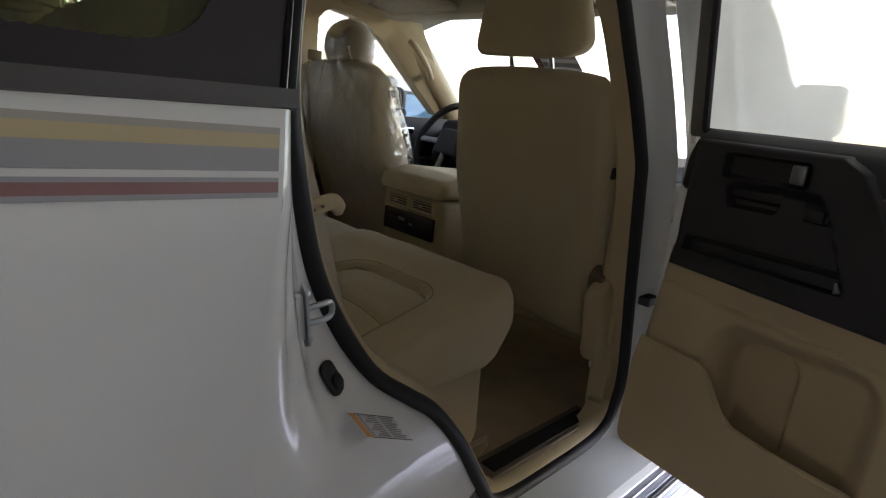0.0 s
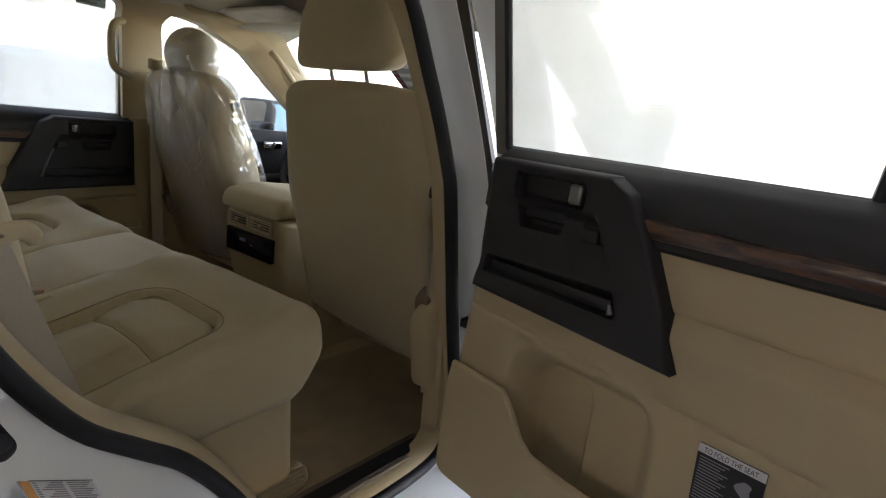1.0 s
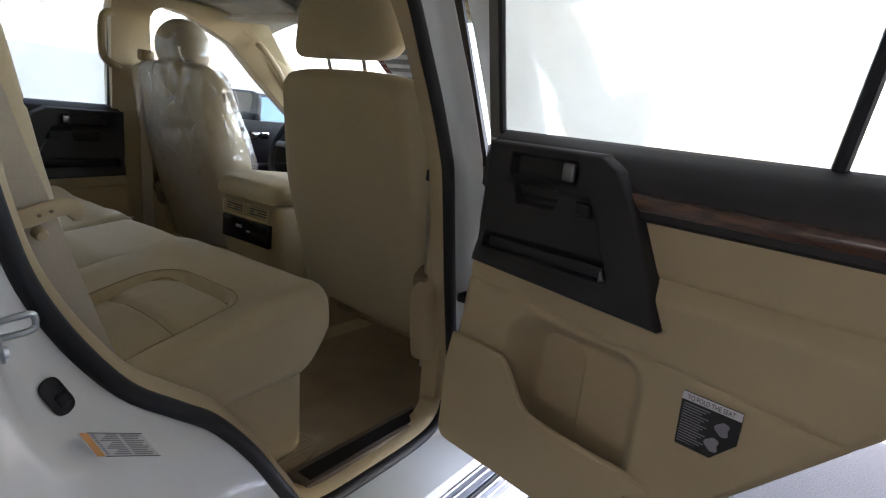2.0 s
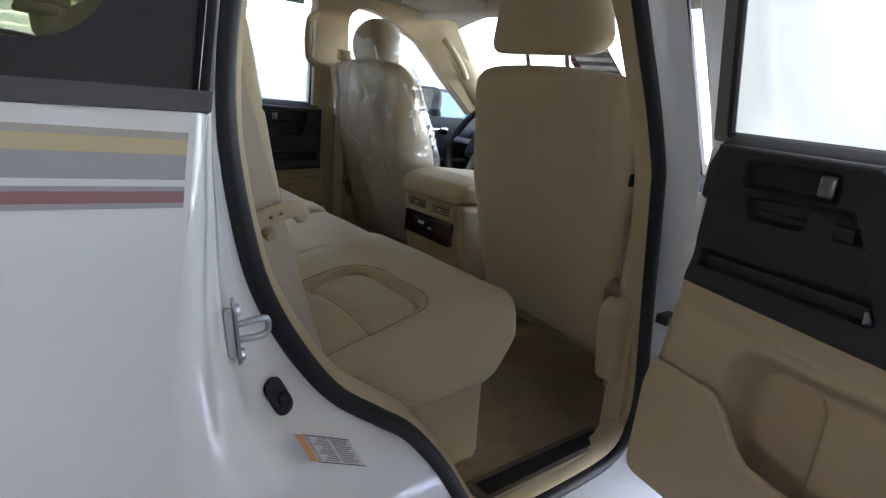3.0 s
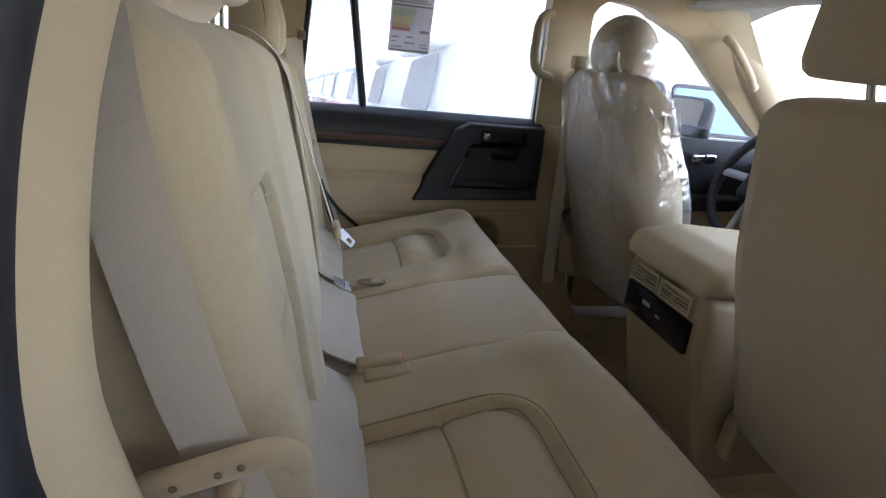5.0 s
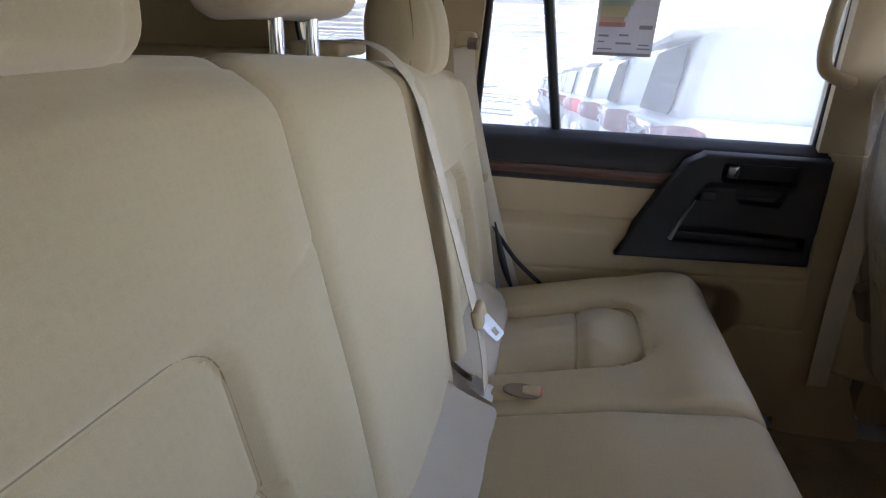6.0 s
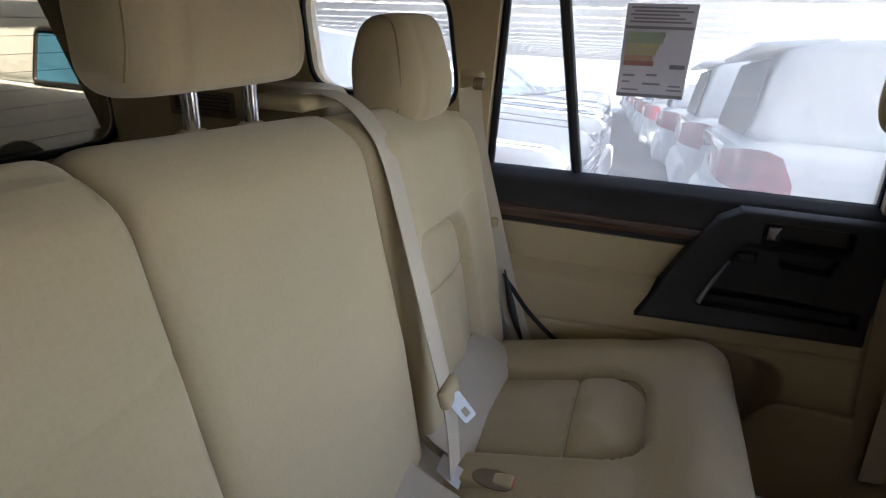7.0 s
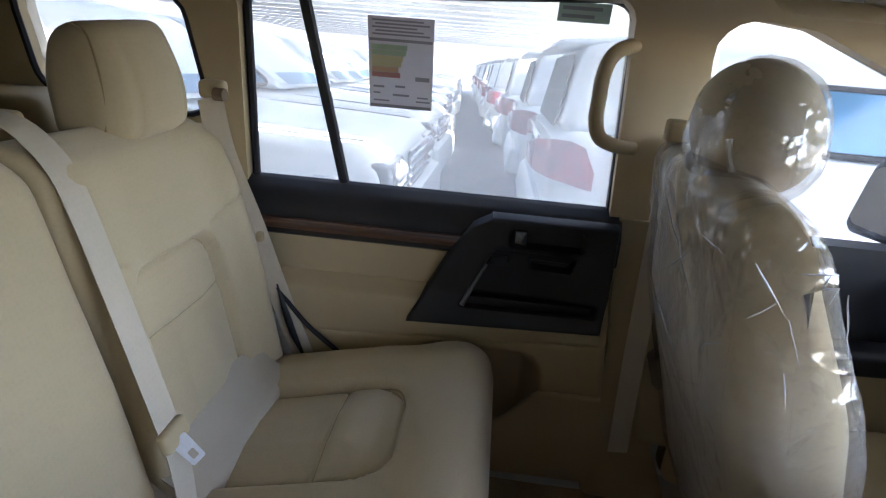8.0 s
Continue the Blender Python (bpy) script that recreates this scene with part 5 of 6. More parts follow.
        part("front_edge_cap", box((0.02, 0.12, 0.62), (0.604, 0.83, 0.94), 0.006), PAINT, door, "white painted door edge", m=mm)
    return door, mm


rear_door(1, "closed rear door with beige trim and dark switch panel", Matrix())
right_door, right_m = rear_door(-1, "open rear door with beige trim, wood strip and dark switch panel", door_turn)

# ---- front of the cabin ----
dash = thing("dashboard", "dark dashboard with a beige lower half", "dashboard")
part("dash_top", sweep(fillet([(1.36, 1.00), (1.70, 1.00), (1.75, 1.20), (1.55, 1.235), (1.40, 1.20)], [0.02, 0.02, 0.02, 0.05, 0.06], 5), -0.75, 0.75, 0.04, 0.05), CHARCOAL, dash, "charcoal upper dashboard")
part("dash_lower", sweep(fillet([(1.40, 0.66), (1.70, 0.60), (1.70, 1.00), (1.37, 1.00)], 0.03), -0.74, 0.74, 0.03, 0.06), TRIM, dash, "beige lower dashboard")
part("instrument_hood", sweep(fillet([(1.30, 1.19), (1.48, 1.20), (1.48, 1.28), (1.33, 1.27)], 0.03), 0.27, 0.63, 0.03, 0.03), BLACK, dash, "black instrument hood")
wheel = thing("steering_wheel", "dark leather steering wheel with silver spokes", "steering wheel")
W = Matrix.Translation((1.22, 0.465, 1.175)) @ Matrix.Rotation(radians(-64), 4, "Y")
ring_pts = [Vector((0.19 * math.cos(2 * math.pi * k / 48), 0.19 * math.sin(2 * math.pi * k / 48), 0)) for k in range(48)]
part("rim", tube([W @ p for p in ring_pts], 0.016, 12, closed=True, up=(0.9, 0, 0.4)), CHARCOAL, wheel, "dark leather rim")
part("hub", box((0.14, 0.15, 0.05), (0, 0, -0.01), 0.03, 4), CHARCOAL, wheel, "dark hub pad", m=W)
for a in (90, -90, 180):
    d = Vector((math.cos(radians(a)), math.sin(radians(a)), 0))
    part("spoke", tube([W @ (d * 0.06), W @ (d * 0.185)], 0.017, 8, flat=0.5), surface("silver_spoke", (0.35, 0.35, 0.36), 0.35, metal=0.6, bump=0.0), wheel, "silver spoke")
part("column", tube([W @ Vector((0, 0, -0.02)), W @ Vector((0, 0, -0.20))], 0.05, 14), CHARCOAL, wheel, "dark steering column")

for s, lab in ((1, "closed front door trim in beige and black"), (-1, "closed front passenger door trim in beige and black")):
    fd = thing("front_door_trim", lab, "car door", group="front doors")
    m = FLIP if s < 0 else None
    part("lower_trim", plate(fillet([(0.78, 0.60), (1.45, 0.60), (1.50, 1.03), (0.775, 1.03)], 0.05), [], lambda x, z: 0.745 + 0.02 * (1.03 - z), 0.05), TRIM, fd, "beige lower trim", m=m)
    part("upper_trim", plate(fillet([(0.765, 1.03), (1.52, 1.03), (1.55, 1.265), (0.735, 1.265)], 0.02), [], lambda x, z: 0.735 + 0.10 * max(0, z - 1.15), 0.05), BLACK, fd, "black upper trim", m=m)
    part("armrest", sweep(fillet([(0.85, 1.00), (1.35, 1.02), (1.35, 1.075), (0.85, 1.06)], 0.02), 0.67, 0.745, 0.02, 0.03), BLACK, fd, "black armrest", m=m)
    part("release_lever", box((0.10, 0.02, 0.035), (1.18, 0.728, 1.20), 0.008), CHROME, fd, "chrome release lever", m=m)
    part("outer_shell", plate(fillet([(0.74, 0.58), (1.60, 0.58), (1.62, 1.215), (0.72, 1.222)], 0.02), [], lambda x, z: 0.80, 0.10), PAINT, fd, "white painted shell", m=m)
    mir = thing("door_mirror", "black door mirror reflecting the canopy", "mirror", group="door mirrors")
    mm = Matrix.Translation((1.222, 0.945, 1.305) if s > 0 else (1.52, -0.895, 1.455)) @ Matrix.Scale(0.88 if s > 0 else 0.78, 4) @ Matrix.Rotation(radians(28 if s > 0 else -14), 4, "Z") @ Matrix.Rotation(radians(15 if s > 0 else 0), 4, "Y")
    part("housing", sweep(fillet([(-0.035, -0.105), (0.05, -0.09), (0.075, 0.0), (0.05, 0.10), (-0.035, 0.115)], [0.03, 0.04, 0.05, 0.04, 0.03], 5), -0.105, 0.105, 0.035, 0.02), BLACK if s > 0 else PAINT, mir, "rounded mirror housing", m=mm)
    part("mirror_glass", plate(fillet([(-0.084, -0.082), (0.084, -0.076), (0.084, 0.086), (-0.084, 0.092)], 0.032), [], lambda x, z: 0.0, 0.004), MIRROR, mir, "mirror glass",
         m=mm @ Matrix(((0, 1, 0, -0.042), (1, 0, 0, 0), (0, 0, 1, 0), (0, 0, 0, 1))))
    part("arm", box((0.05, 0.20, 0.05), (1.21 if s > 0 else 1.45, s * 0.88, 1.275 if s > 0 else 1.36), 0.02, 3), BLACK, mir, "black mirror arm")

for s in (1, -1):
    visor = thing("sun_visor", "beige sun visor folded up, still in film", "sun visor", group="sun visors")
    part("visor_board", box((0.17, 0.42, 0.022), (0.90, s * 0.40, 1.700), 0.010, 3, Matrix.Rotation(radians(7), 4, "Y")), HEADLINER, visor)
    part("visor_film", box((0.175, 0.425, 0.028), (0.90, s * 0.40, 1.700), 0.012, 3, Matrix.Rotation(radians(7), 4, "Y")), FILM, visor, "clear film")
    grip = thing("grab_handle", "beige roof grab handle folded up", "grab handle", group="roof handles")
    part("bar", tube(smooth_line([(0.70, s * 0.625, 1.715), (0.715, s * 0.60, 1.690), (0.82, s * 0.595, 1.686), (0.92, s * 0.60, 1.688), (0.94, s * 0.625, 1.71)], 0.012), 0.013, 10, flat=0.8), TRIM, grip)
    line = smooth_line([(1.10, s * 0.655, 1.60), (1.12, s * 0.625, 1.57), (1.20, s * 0.635, 1.50), (1.25, s * 0.66, 1.46), (1.28, s * 0.69, 1.46)], 0.012)
    part("pillar_handle_bar", tube(line, 0.014, 10), TRIM, tagged(thing("pillar_handle", "beige grab handle on the windscreen pillar", "grab handle", group="pillar handles")))

lamp = thing("map_lamp", "small overhead lamp with an amber lens", "lamp")
part("housing", box((0.12, 0.16, 0.03), (0.86, -0.02, 1.735), 0.012, 3), TRIM, lamp)
part("lens", box((0.05, 0.06, 0.012), (0.84, -0.02, 1.717), 0.004), surface("amber_lens", (0.75, 0.42, 0.12), 0.3, bump=0.0), lamp, "amber lens")

# ---- handles and belts ----
h = thing("grab_handle", "beige grab handle on the centre pillar", "grab handle")
line = smooth_line([(0.555, 0.735, 1.610), (0.515, 0.705, 1.612), (0.478, 0.680, 1.596), (0.464, 0.670, 1.562), (0.463, 0.670, 1.520), (0.464, 0.670, 1.482), (0.478, 0.680, 1.450), (0.515, 0.706, 1.432), (0.555, 0.738, 1.424)], 0.008)
part("bar", tube(line, 0.0135, 14, flat=0.8), TRIM, h)


def belt(label, points, acrosses, width=0.047, group="seat belts"):
    b = thing("seat_belt", label, "seat belt", group=group)
    pts = smooth_line(points, 0.015)
    path = [(p, acrosses) for p in pts]
    part("webbing", ribbon(path, width), WEBBING, b, "beige webbing")
    return b, pts


b_right, pts = belt("beige seat belt hanging from the open door's rear pillar", [(-0.325, -0.672, 1.62), (-0.305, -0.70, 1.43), (-0.275, -0.715, 1.30), (-0.243, -0.722, 1.195), (-0.195, -0.715, 1.05), (-0.148, -0.708, 0.92), (-0.125, -0.705, 0.86)], (1, -0.15, 0.26), 0.050)
g = smooth_line([(-0.300, -0.727, 1.170), (-0.285, -0.731, 1.180), (-0.250, -0.734, 1.193), (-0.218, -0.733, 1.203), (-0.203, -0.731, 1.204), (-0.193, -0.729, 1.196), (-0.190, -0.727, 1.184)], 0.005)
guide = part("belt_guide", tube(g, 0.0125, 14, up=(0, 1, 0), flat=0.55, taper=lambda w: min(1.0, 0.55 + 6 * min(w, 1 - w))), TRIM, b_right, "beige belt guide")
for k in (0.30, 0.50, 0.62):
    p = g[int(k * (len(g) - 1))]
    part("guide_hole", dome([(p.x + 0.0028 * math.cos(2 * math.pi * i / 12), p.z + 0.0024 * math.sin(2 * math.pi * i / 12)) for i in range(12)], p.y - 0.0078, 0.0015, 0.001), TRIM_DARK, guide, "dark hole")
part("belt_stop", tube([(-0.236, -0.722, 1.170), (-0.236, -0.731, 1.168), (-0.236, -0.735, 1.167)], 0.0095, 14, up=(0, 0, 1), taper=lambda w: 1 - 0.35 * w * w), TRIM, b_right, "beige belt stop button")
part("lower_anchor", box((0.04, 0.012, 0.05), (-0.13, -0.705, 0.875), 0.008), TRIM, b_right, "beige lower anchor")

# solid black tube stands in for the shade between backrest and door
part("gap_shade", tube(smooth_line([(-0.158, 0.700, 1.06), (-0.140, 0.700, 0.99), (-0.122, 0.700, 0.93), (-0.096, 0.700, 0.868)], 0.01), 0.008, 8, flat=0.5, taper=lambda w: 0.2 + 0.9 * math.sin(math.pi * min(max(w, 0.02), 0.98))), LABEL_GAP_BLACK, bench, "black tube drawn as the shade beside the backrest")
b_left, pts = belt("beige seat belt hanging beside the far seat", [(-0.245, 0.640, 1.465), (-0.235, 0.655, 1.36), (-0.205, 0.700, 1.20), (-0.165, 0.712, 1.05), (-0.125, 0.712, 0.93), (-0.10, 0.712, 0.86)], (1, 0.25, 0.25))
part("upper_anchor", box((0.05, 0.03, 0.035), (-0.245, 0.655, 1.478), 0.010, 3), TRIM, b_left, "beige upper anchor")
part("anchor_bolt", tube([(-0.235, 0.64, 1.472), (-0.215, 0.638, 1.472)], 0.012, 10), TRIM_DARK, b_left, "dark bolt cover")
part("belt_stop", box((0.016, 0.016, 0.022), (-0.19, 0.70, 1.17), 0.005), TRIM, b_left, "beige belt stop button")

b_mid, pts = belt("beige centre seat belt lying over the backrest with its tongue", [(-0.44, 0.285, 1.452), (-0.385, 0.287, 1.478), (-0.330, 0.282, 1.474), (-0.285, 0.274, 1.447), (-0.250, 0.266, 1.400), (-0.205, 0.252, 1.27), (-0.165, 0.237, 1.15), (-0.133, 0.224, 1.055), (-0.122, 0.218, 1.02), (-0.112, 0.210, 0.97), (-0.105, 0.200, 0.925)], (0, 1, 0.0), 0.047)
part("belt_slot", box((0.09, 0.12, 0.022), (-0.405, 0.286, 1.466), 0.010, 3), TRIM, b_mid, "beige belt outlet")
part("tongue_grip", box((0.018, 0.058, 0.034), (-0.128, 0.224, 1.052), 0.007, 3, Matrix.Rotation(radians(-15), 4, "Y")), TRIM, b_mid, "beige tongue grip")
bm = plate(fillet([(-0.013, 0.0), (0.013, 0.0), (0.011, 0.046), (-0.011, 0.046)], 0.004), [fillet([(-0.005, 0.025), (0.005, 0.025), (0.005, 0.039), (-0.005, 0.039)], 0.002)], lambda x, z: 0, 0.0025)
tn = Vector((0.47, -0.66, 0.58)).normalized()
tz = (Vector((0.60, 0.05, -0.75)) - tn * Vector((0.60, 0.05, -0.75)).dot(tn)).normalized()
tx = tz.cross(tn)
part("tongue", bm, surface("bright_zinc", (0.80, 0.82, 0.85), 0.35, metal=0.35, bump=0.0), b_mid, "bright steel tongue", m=Matrix(((tx.x, tn.x, tz.x, -0.122), (tx.y, tn.y, tz.y, 0.222), (tx.z, tn.z, tz.z, 1.048), (0, 0, 0, 1))))

b_drv, pts = belt("beige driver seat belt on the centre pillar", [(0.615, 0.655, 1.475), (0.62, 0.672, 1.30), (0.635, 0.695, 1.0), (0.65, 0.70, 0.72)], (1, 0.1, 0))
part("upper_anchor", box((0.055, 0.03, 0.04), (0.612, 0.655, 1.478), 0.008, 3), TRIM, b_drv, "beige upper anchor")

b_pas, pts = belt("beige front passenger seat belt on the centre pillar", [(0.60, -0.690, 1.475), (0.615, -0.712, 1.30), (0.635, -0.735, 1.0), (0.65, -0.742, 0.72)], (1, -0.1, 0))
part("tongue_grip", box((0.05, 0.016, 0.03), (0.617, -0.722, 1.235), 0.006, 3), BLACK, b_pas, "dark tongue grip")

b_third, pts = belt("beige third-row seat belt hanging from the rear pillar", [(-1.125, 0.640, 1.475), (-1.115, 0.642, 1.42), (-1.100, 0.632, 1.34), (-1.085, 0.604, 1.25), (-1.08, 0.600, 1.10)], (1, 0.2, 0.1))
part("upper_anchor", box((0.055, 0.03, 0.045), (-1.128, 0.652, 1.485), 0.010, 3), TRIM, b_third, "beige upper anchor")

# flat dark ellipse paints the shade and dark lining of the buckle recess
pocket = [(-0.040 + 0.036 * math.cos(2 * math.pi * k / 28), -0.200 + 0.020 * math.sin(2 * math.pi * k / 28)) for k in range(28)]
part("buckle_recess_shade", dome(pocket, 0.0, 0.004, 0.006), TRIM_DARK, bench, "dark patch for the shaded, lined buckle recess", m=Matrix(((1, 0, 0, 0), (0, 0, -1, 0), (0, -1, 0, 0.9285), (0, 0, 0, 1))))
for y, x, n in ((-0.194, -0.046, 2), (0.202, -0.052, 1)):
    for k in range(n):
        bk = thing("belt_buckle", "beige belt buckle with a red button", "belt buckle", group="belt buckles")
        yy = y + 0.036 * k
        part("body", box((0.085, 0.030, 0.022), (x - 0.012 * k, yy, 0.920 + 0.004 * k), 0.006, 3, Matrix.Rotation(radians(-8), 4, "Y")), TRIM, bk)
        part("button", box((0.006, 0.022, 0.014), (x + 0.041 - 0.012 * k, yy, 0.927 + 0.004 * k), 0.002), RED, bk, "red release button")
tag = thing("paper_tag", "small white cloth tag hanging from the seat", "tag")
part("sheet", ribbon([((-0.130, 0.200, 0.935), (0, 1, 0.2)), ((-0.110, 0.195, 0.925), (0, 1, 0.2)), ((-0.090, 0.190, 0.920), (0, 1, 0.25))], 0.035, 0.001), PAPER, tag)

# ---- doorway hardware ----
def frame_at(p, n, up=(0, 0, 1)):
    n = Vector(n).normalized()
    x = Vector(up).cross(n).normalized()
    y = n.cross(x)
    return Matrix(((x.x, y.x, n.x, p.x), (x.y, y.y, n.y, p.y), (x.z, y.z, n.z, p.z), (0, 0, 0, 1)))


striker = thing("door_striker", "zinc-plated door striker bolted to the jamb", "door striker")
SU, ST = min(((u / 100, t / 50) for u in range(40, 80) for t in range(10, 50)), key=lambda k: (jamb(*k) - Vector((-0.341, -0.900, 1.110))).length)
sm = frame_at(jamb(SU, ST) + Vector((0.014, 0.004, 0)), Vector((1.0, -0.20, 0.12)), (-0.16, 0.0, 1.0)) @ Matrix.Diagonal((0.60, 0.95, 0.80, 1))
part("mounting_pad", box((0.022, 0.060, 0.012), (0.002, 0, -0.0065), 0.004), PAINT, striker, "white painted pad", m=sm)
bm = plate(fillet([(-0.018, -0.036), (0.006, -0.044), (0.018, -0.030), (0.018, 0.030), (0.004, 0.044), (-0.018, 0.034)], 0.006), [], lambda x, z: 0, -0.004)
part("base_plate", bm, STEEL, striker, m=sm @ Matrix(((1, 0, 0, 0), (0, 0, 1, 0), (0, -1, 0, 0), (0, 0, 0, 1))))
loop = smooth_line([(0.0, 0.009, 0.0), (0.002, 0.010, 0.022), (0.006, 0.010, 0.038), (0.009, 0.006, 0.045), (0.009, -0.006, 0.045), (0.006, -0.011, 0.037), (0.002, -0.011, 0.022), (0.0, -0.010, 0.0)], 0.004)
part("loop", tube([sm @ Vector(p) for p in loop], 0.0038, 10, up=(0.3, 0.2, 1)), STEEL, striker, "steel loop")
for y in (0.028, -0.029):
    part("bolt", tube([sm @ Vector((0, y, 0.002)), sm @ Vector((0, y, 0.008)), sm @ Vector((0, y, 0.010))], 0.008, 12, up=(0, 0, 1), taper=lambda w: 1 - 0.3 * w), STEEL, striker, "bolt head")

plug = thing("rubber_plug", "black oval rubber plug in the jamb", "plug")
PU, PT = 0.411, 0.30
pm = frame_at(jamb(PU, PT) + jamb_normal(PU, PT) * 0.003, jamb_normal(PU, PT), jamb(PU + 0.03, PT) - jamb(PU - 0.03, PT))
oval = fillet([(-0.0145, -0.025), (0.0145, -0.025), (0.0145, 0.025), (-0.0145, 0.025)], 0.0144, 8)
up_m = Matrix(((1, 0, 0, 0), (0, 0, 1, 0), (0, -1, 0, 0.003), (0, 0, 0, 1)))
part("rim", dome(oval, 0.003, 0.006, 0.008), RUBBER, plug, m=pm @ up_m)
part("centre_cap", dome([(0.6 * p[0], 0.38 * p[1] - 0.006) for p in oval], -0.003, 0.006, 0.006), RUBBER, plug, "raised centre", m=pm @ up_m)

# tyre label on the jamb: printed lines that cannot be read become bars
LABEL = (Vector((-0.257, -0.868, 0.946)), Vector((0.072, -0.012, -0.026)), Vector((0.004, -0.041, -0.016)))
LABEL_N = LABEL[1].cross(LABEL[2]).normalized()
LABEL_N = LABEL_N if LABEL_N.z > 0 else -LABEL_N


def on_jamb(a, b, lift):
    return LABEL[0] + LABEL[1] * (1 - b) + LABEL[2] * a + LABEL_N * lift


tyre_label = thing("jamb_label", "white information label with an orange edge on the jamb", "label")


def jamb_patch(a0, a1, b0, b1, lift):
    return thicken(loft([[on_jamb(a0 + (a1 - a0) * i / 6, b0 + (b1 - b0) * j / 6, lift) for i in range(7)] for j in range(7)]), 0.0004)


part("sheet", jamb_patch(0, 1, 0, 1, 0.0035), PAPER, tyre_label)
part("orange_edge", jamb_patch(0.02, 0.98, 0.86, 0.98, 0.0042), ORANGE, tyre_label, "orange warning edge")
for k in range(11):
    for b0, b1 in ((0.06 + 0.04 * (k % 3), 0.38), (0.44, 0.60 + 0.05 * (k % 4)), (0.78, 0.83)):
        part("text_bar", jamb_patch(0.07 + 0.08 * k, 0.105 + 0.08 * k, b0, b1, 0.0042), INK, tyre_label)
part("border_line", jamb_patch(0.0, 0.025, 0.0, 0.86, 0.0043), LABEL_GAP_BLACK, tyre_label, "thin dark border")
part("border_line", jamb_patch(0.975, 1.0, 0.0, 0.86, 0.0043), LABEL_GAP_BLACK, tyre_label, "thin dark border")

clipper = thing("door_check", "black door check link at the hinge", "door check")
part("link", box((0.05, 0.03, 0.022), (0.635, -0.858, 0.948), 0.004), BLACK, clipper)
for z in (0.80, 1.12):
    part("hinge", box((0.05, 0.05, 0.06), (0.655, -0.885, z), 0.008), PAINT, right_door, "white painted hinge")

# ---- stickers on the far window ----
def on_glass(x0, x1, z0, z1, lift):
    bm = loft([[(x, glass_y(z) - 0.014 - lift, z) for x in (x0, (x0 + x1) / 2, x1)] for z in (z0, (z0 + z1) / 2, z1)])
    return thicken(bm, 0.0006)


sticker = thing("energy_label", "printed fuel economy label stuck inside the window", "sticker")
part("sheet", on_glass(0.028, 0.154, 1.455, 1.627, 0.002), STICKER, sticker)
part("header_bar", on_glass(0.030, 0.152, 1.583, 1.588, 0.003), INK, sticker)
part("header_bar", on_glass(0.030, 0.152, 1.456, 1.462, 0.003), INK, sticker)
for k in range(5):
    part("text_bar", on_glass(0.036 + 0.006 * (k % 2), 0.146 - 0.012 * (k % 3), 1.594 + 0.0062 * k, 1.597 + 0.0062 * k, 0.003), INK, sticker)
for k, (mat, w) in enumerate(((STICKER_GREEN, 0.070), (STICKER_GREEN, 0.068), (STICKER_YELLOW, 0.062), (STICKER_YELLOW, 0.058), (STICKER_ORANGE, 0.052), (STICKER_RED, 0.056))):
    part("grade_bar", on_glass(0.034, 0.034 + w, 1.568 - 0.0105 * k, 1.5775 - 0.0105 * k, 0.003), mat, sticker)
for x0, x1, z0, z1 in ((0.12, 0.148, 1.512, 1.520), (0.036, 0.058, 1.495, 1.499), (0.036, 0.05, 1.483, 1.486), (0.08, 0.10, 1.497, 1.501), (0.075, 0.108, 1.480, 1.484), (0.124, 0.146, 1.478, 1.481), (0.036, 0.068, 1.468, 1.471), (0.122, 0.15, 1.470, 1.473)):
    part("text_bar", on_glass(x0, x1, z0, z1, 0.003), INK, sticker)
small = thing("glass_sticker", "small pale green sticker in the window corner", "sticker")
part("sheet", on_glass(0.375, 0.468, 1.642, 1.675, 0.002), thin_paper("pale_green_paper", (0.52, 0.60, 0.56)), small)
part("text_bar", on_glass(0.382, 0.452, 1.662, 1.668, 0.003), INK, small)
part("text_bar", on_glass(0.382, 0.44, 1.649, 1.655, 0.003), INK, small)

# notice stuck inside the windscreen: grey printed bands and a maroon end
def on_screen(y0, y1, z0, z1, lift):
    return thicken(loft([[(1.0 + 1.435 * (1.73 - 0.03 * (y / 0.72) ** 2 - z) - 0.008 - lift, y, z) for y in (y0, (y0 + y1) / 2, y1)] for z in (z0, (z0 + z1) / 2, z1)]), 0.0006)


notice = thing("windscreen_notice", "grey printed notice with a maroon end inside the windscreen", "sticker")
part("sheet", on_screen(-0.150, 0.058, 1.490, 1.612, 0.0), thin_paper("notice_paper", (0.60, 0.58, 0.58)), notice)
for z0, z1 in ((1.590, 1.606), (1.560, 1.576), (1.535, 1.548), (1.505, 1.520)):
    part("printed_band", on_screen(-0.148, 0.022, z0, z1, 0.0012), thin_paper("notice_grey", (0.36, 0.35, 0.36)), notice)
part("maroon_end", on_screen(0.024, 0.056, 1.500, 1.606, 0.0012), thin_paper("notice_maroon", (0.30, 0.12, 0.12)), notice, "maroon end")
for k in range(6):
    part("text_bar", on_screen(0.028, 0.052, 1.508 + 0.0165 * k, 1.512 + 0.0165 * k, 0.002), INK, notice)

# ---- label on the open door: heading readable, the rest as bars ----
door_label = thing("seat_folding_label", "black and white seat folding label on the open door", "label")
LX, LZ, LY = 0.079, 0.930, 0.7205


def on_door(pts, lift, mat, name, label=""):
    bm = plate(pts, [], lambda x, z: LY - lift, 0.0006)
    return part(name, bm, mat, door_label, label, m=right_m @ Matrix.Translation((0.079, 0, 0.930)) @ Matrix.Diagonal((0.8, 1, 1.02, 1)) @ Matrix.Translation((-0.079, 0, -0.930)))


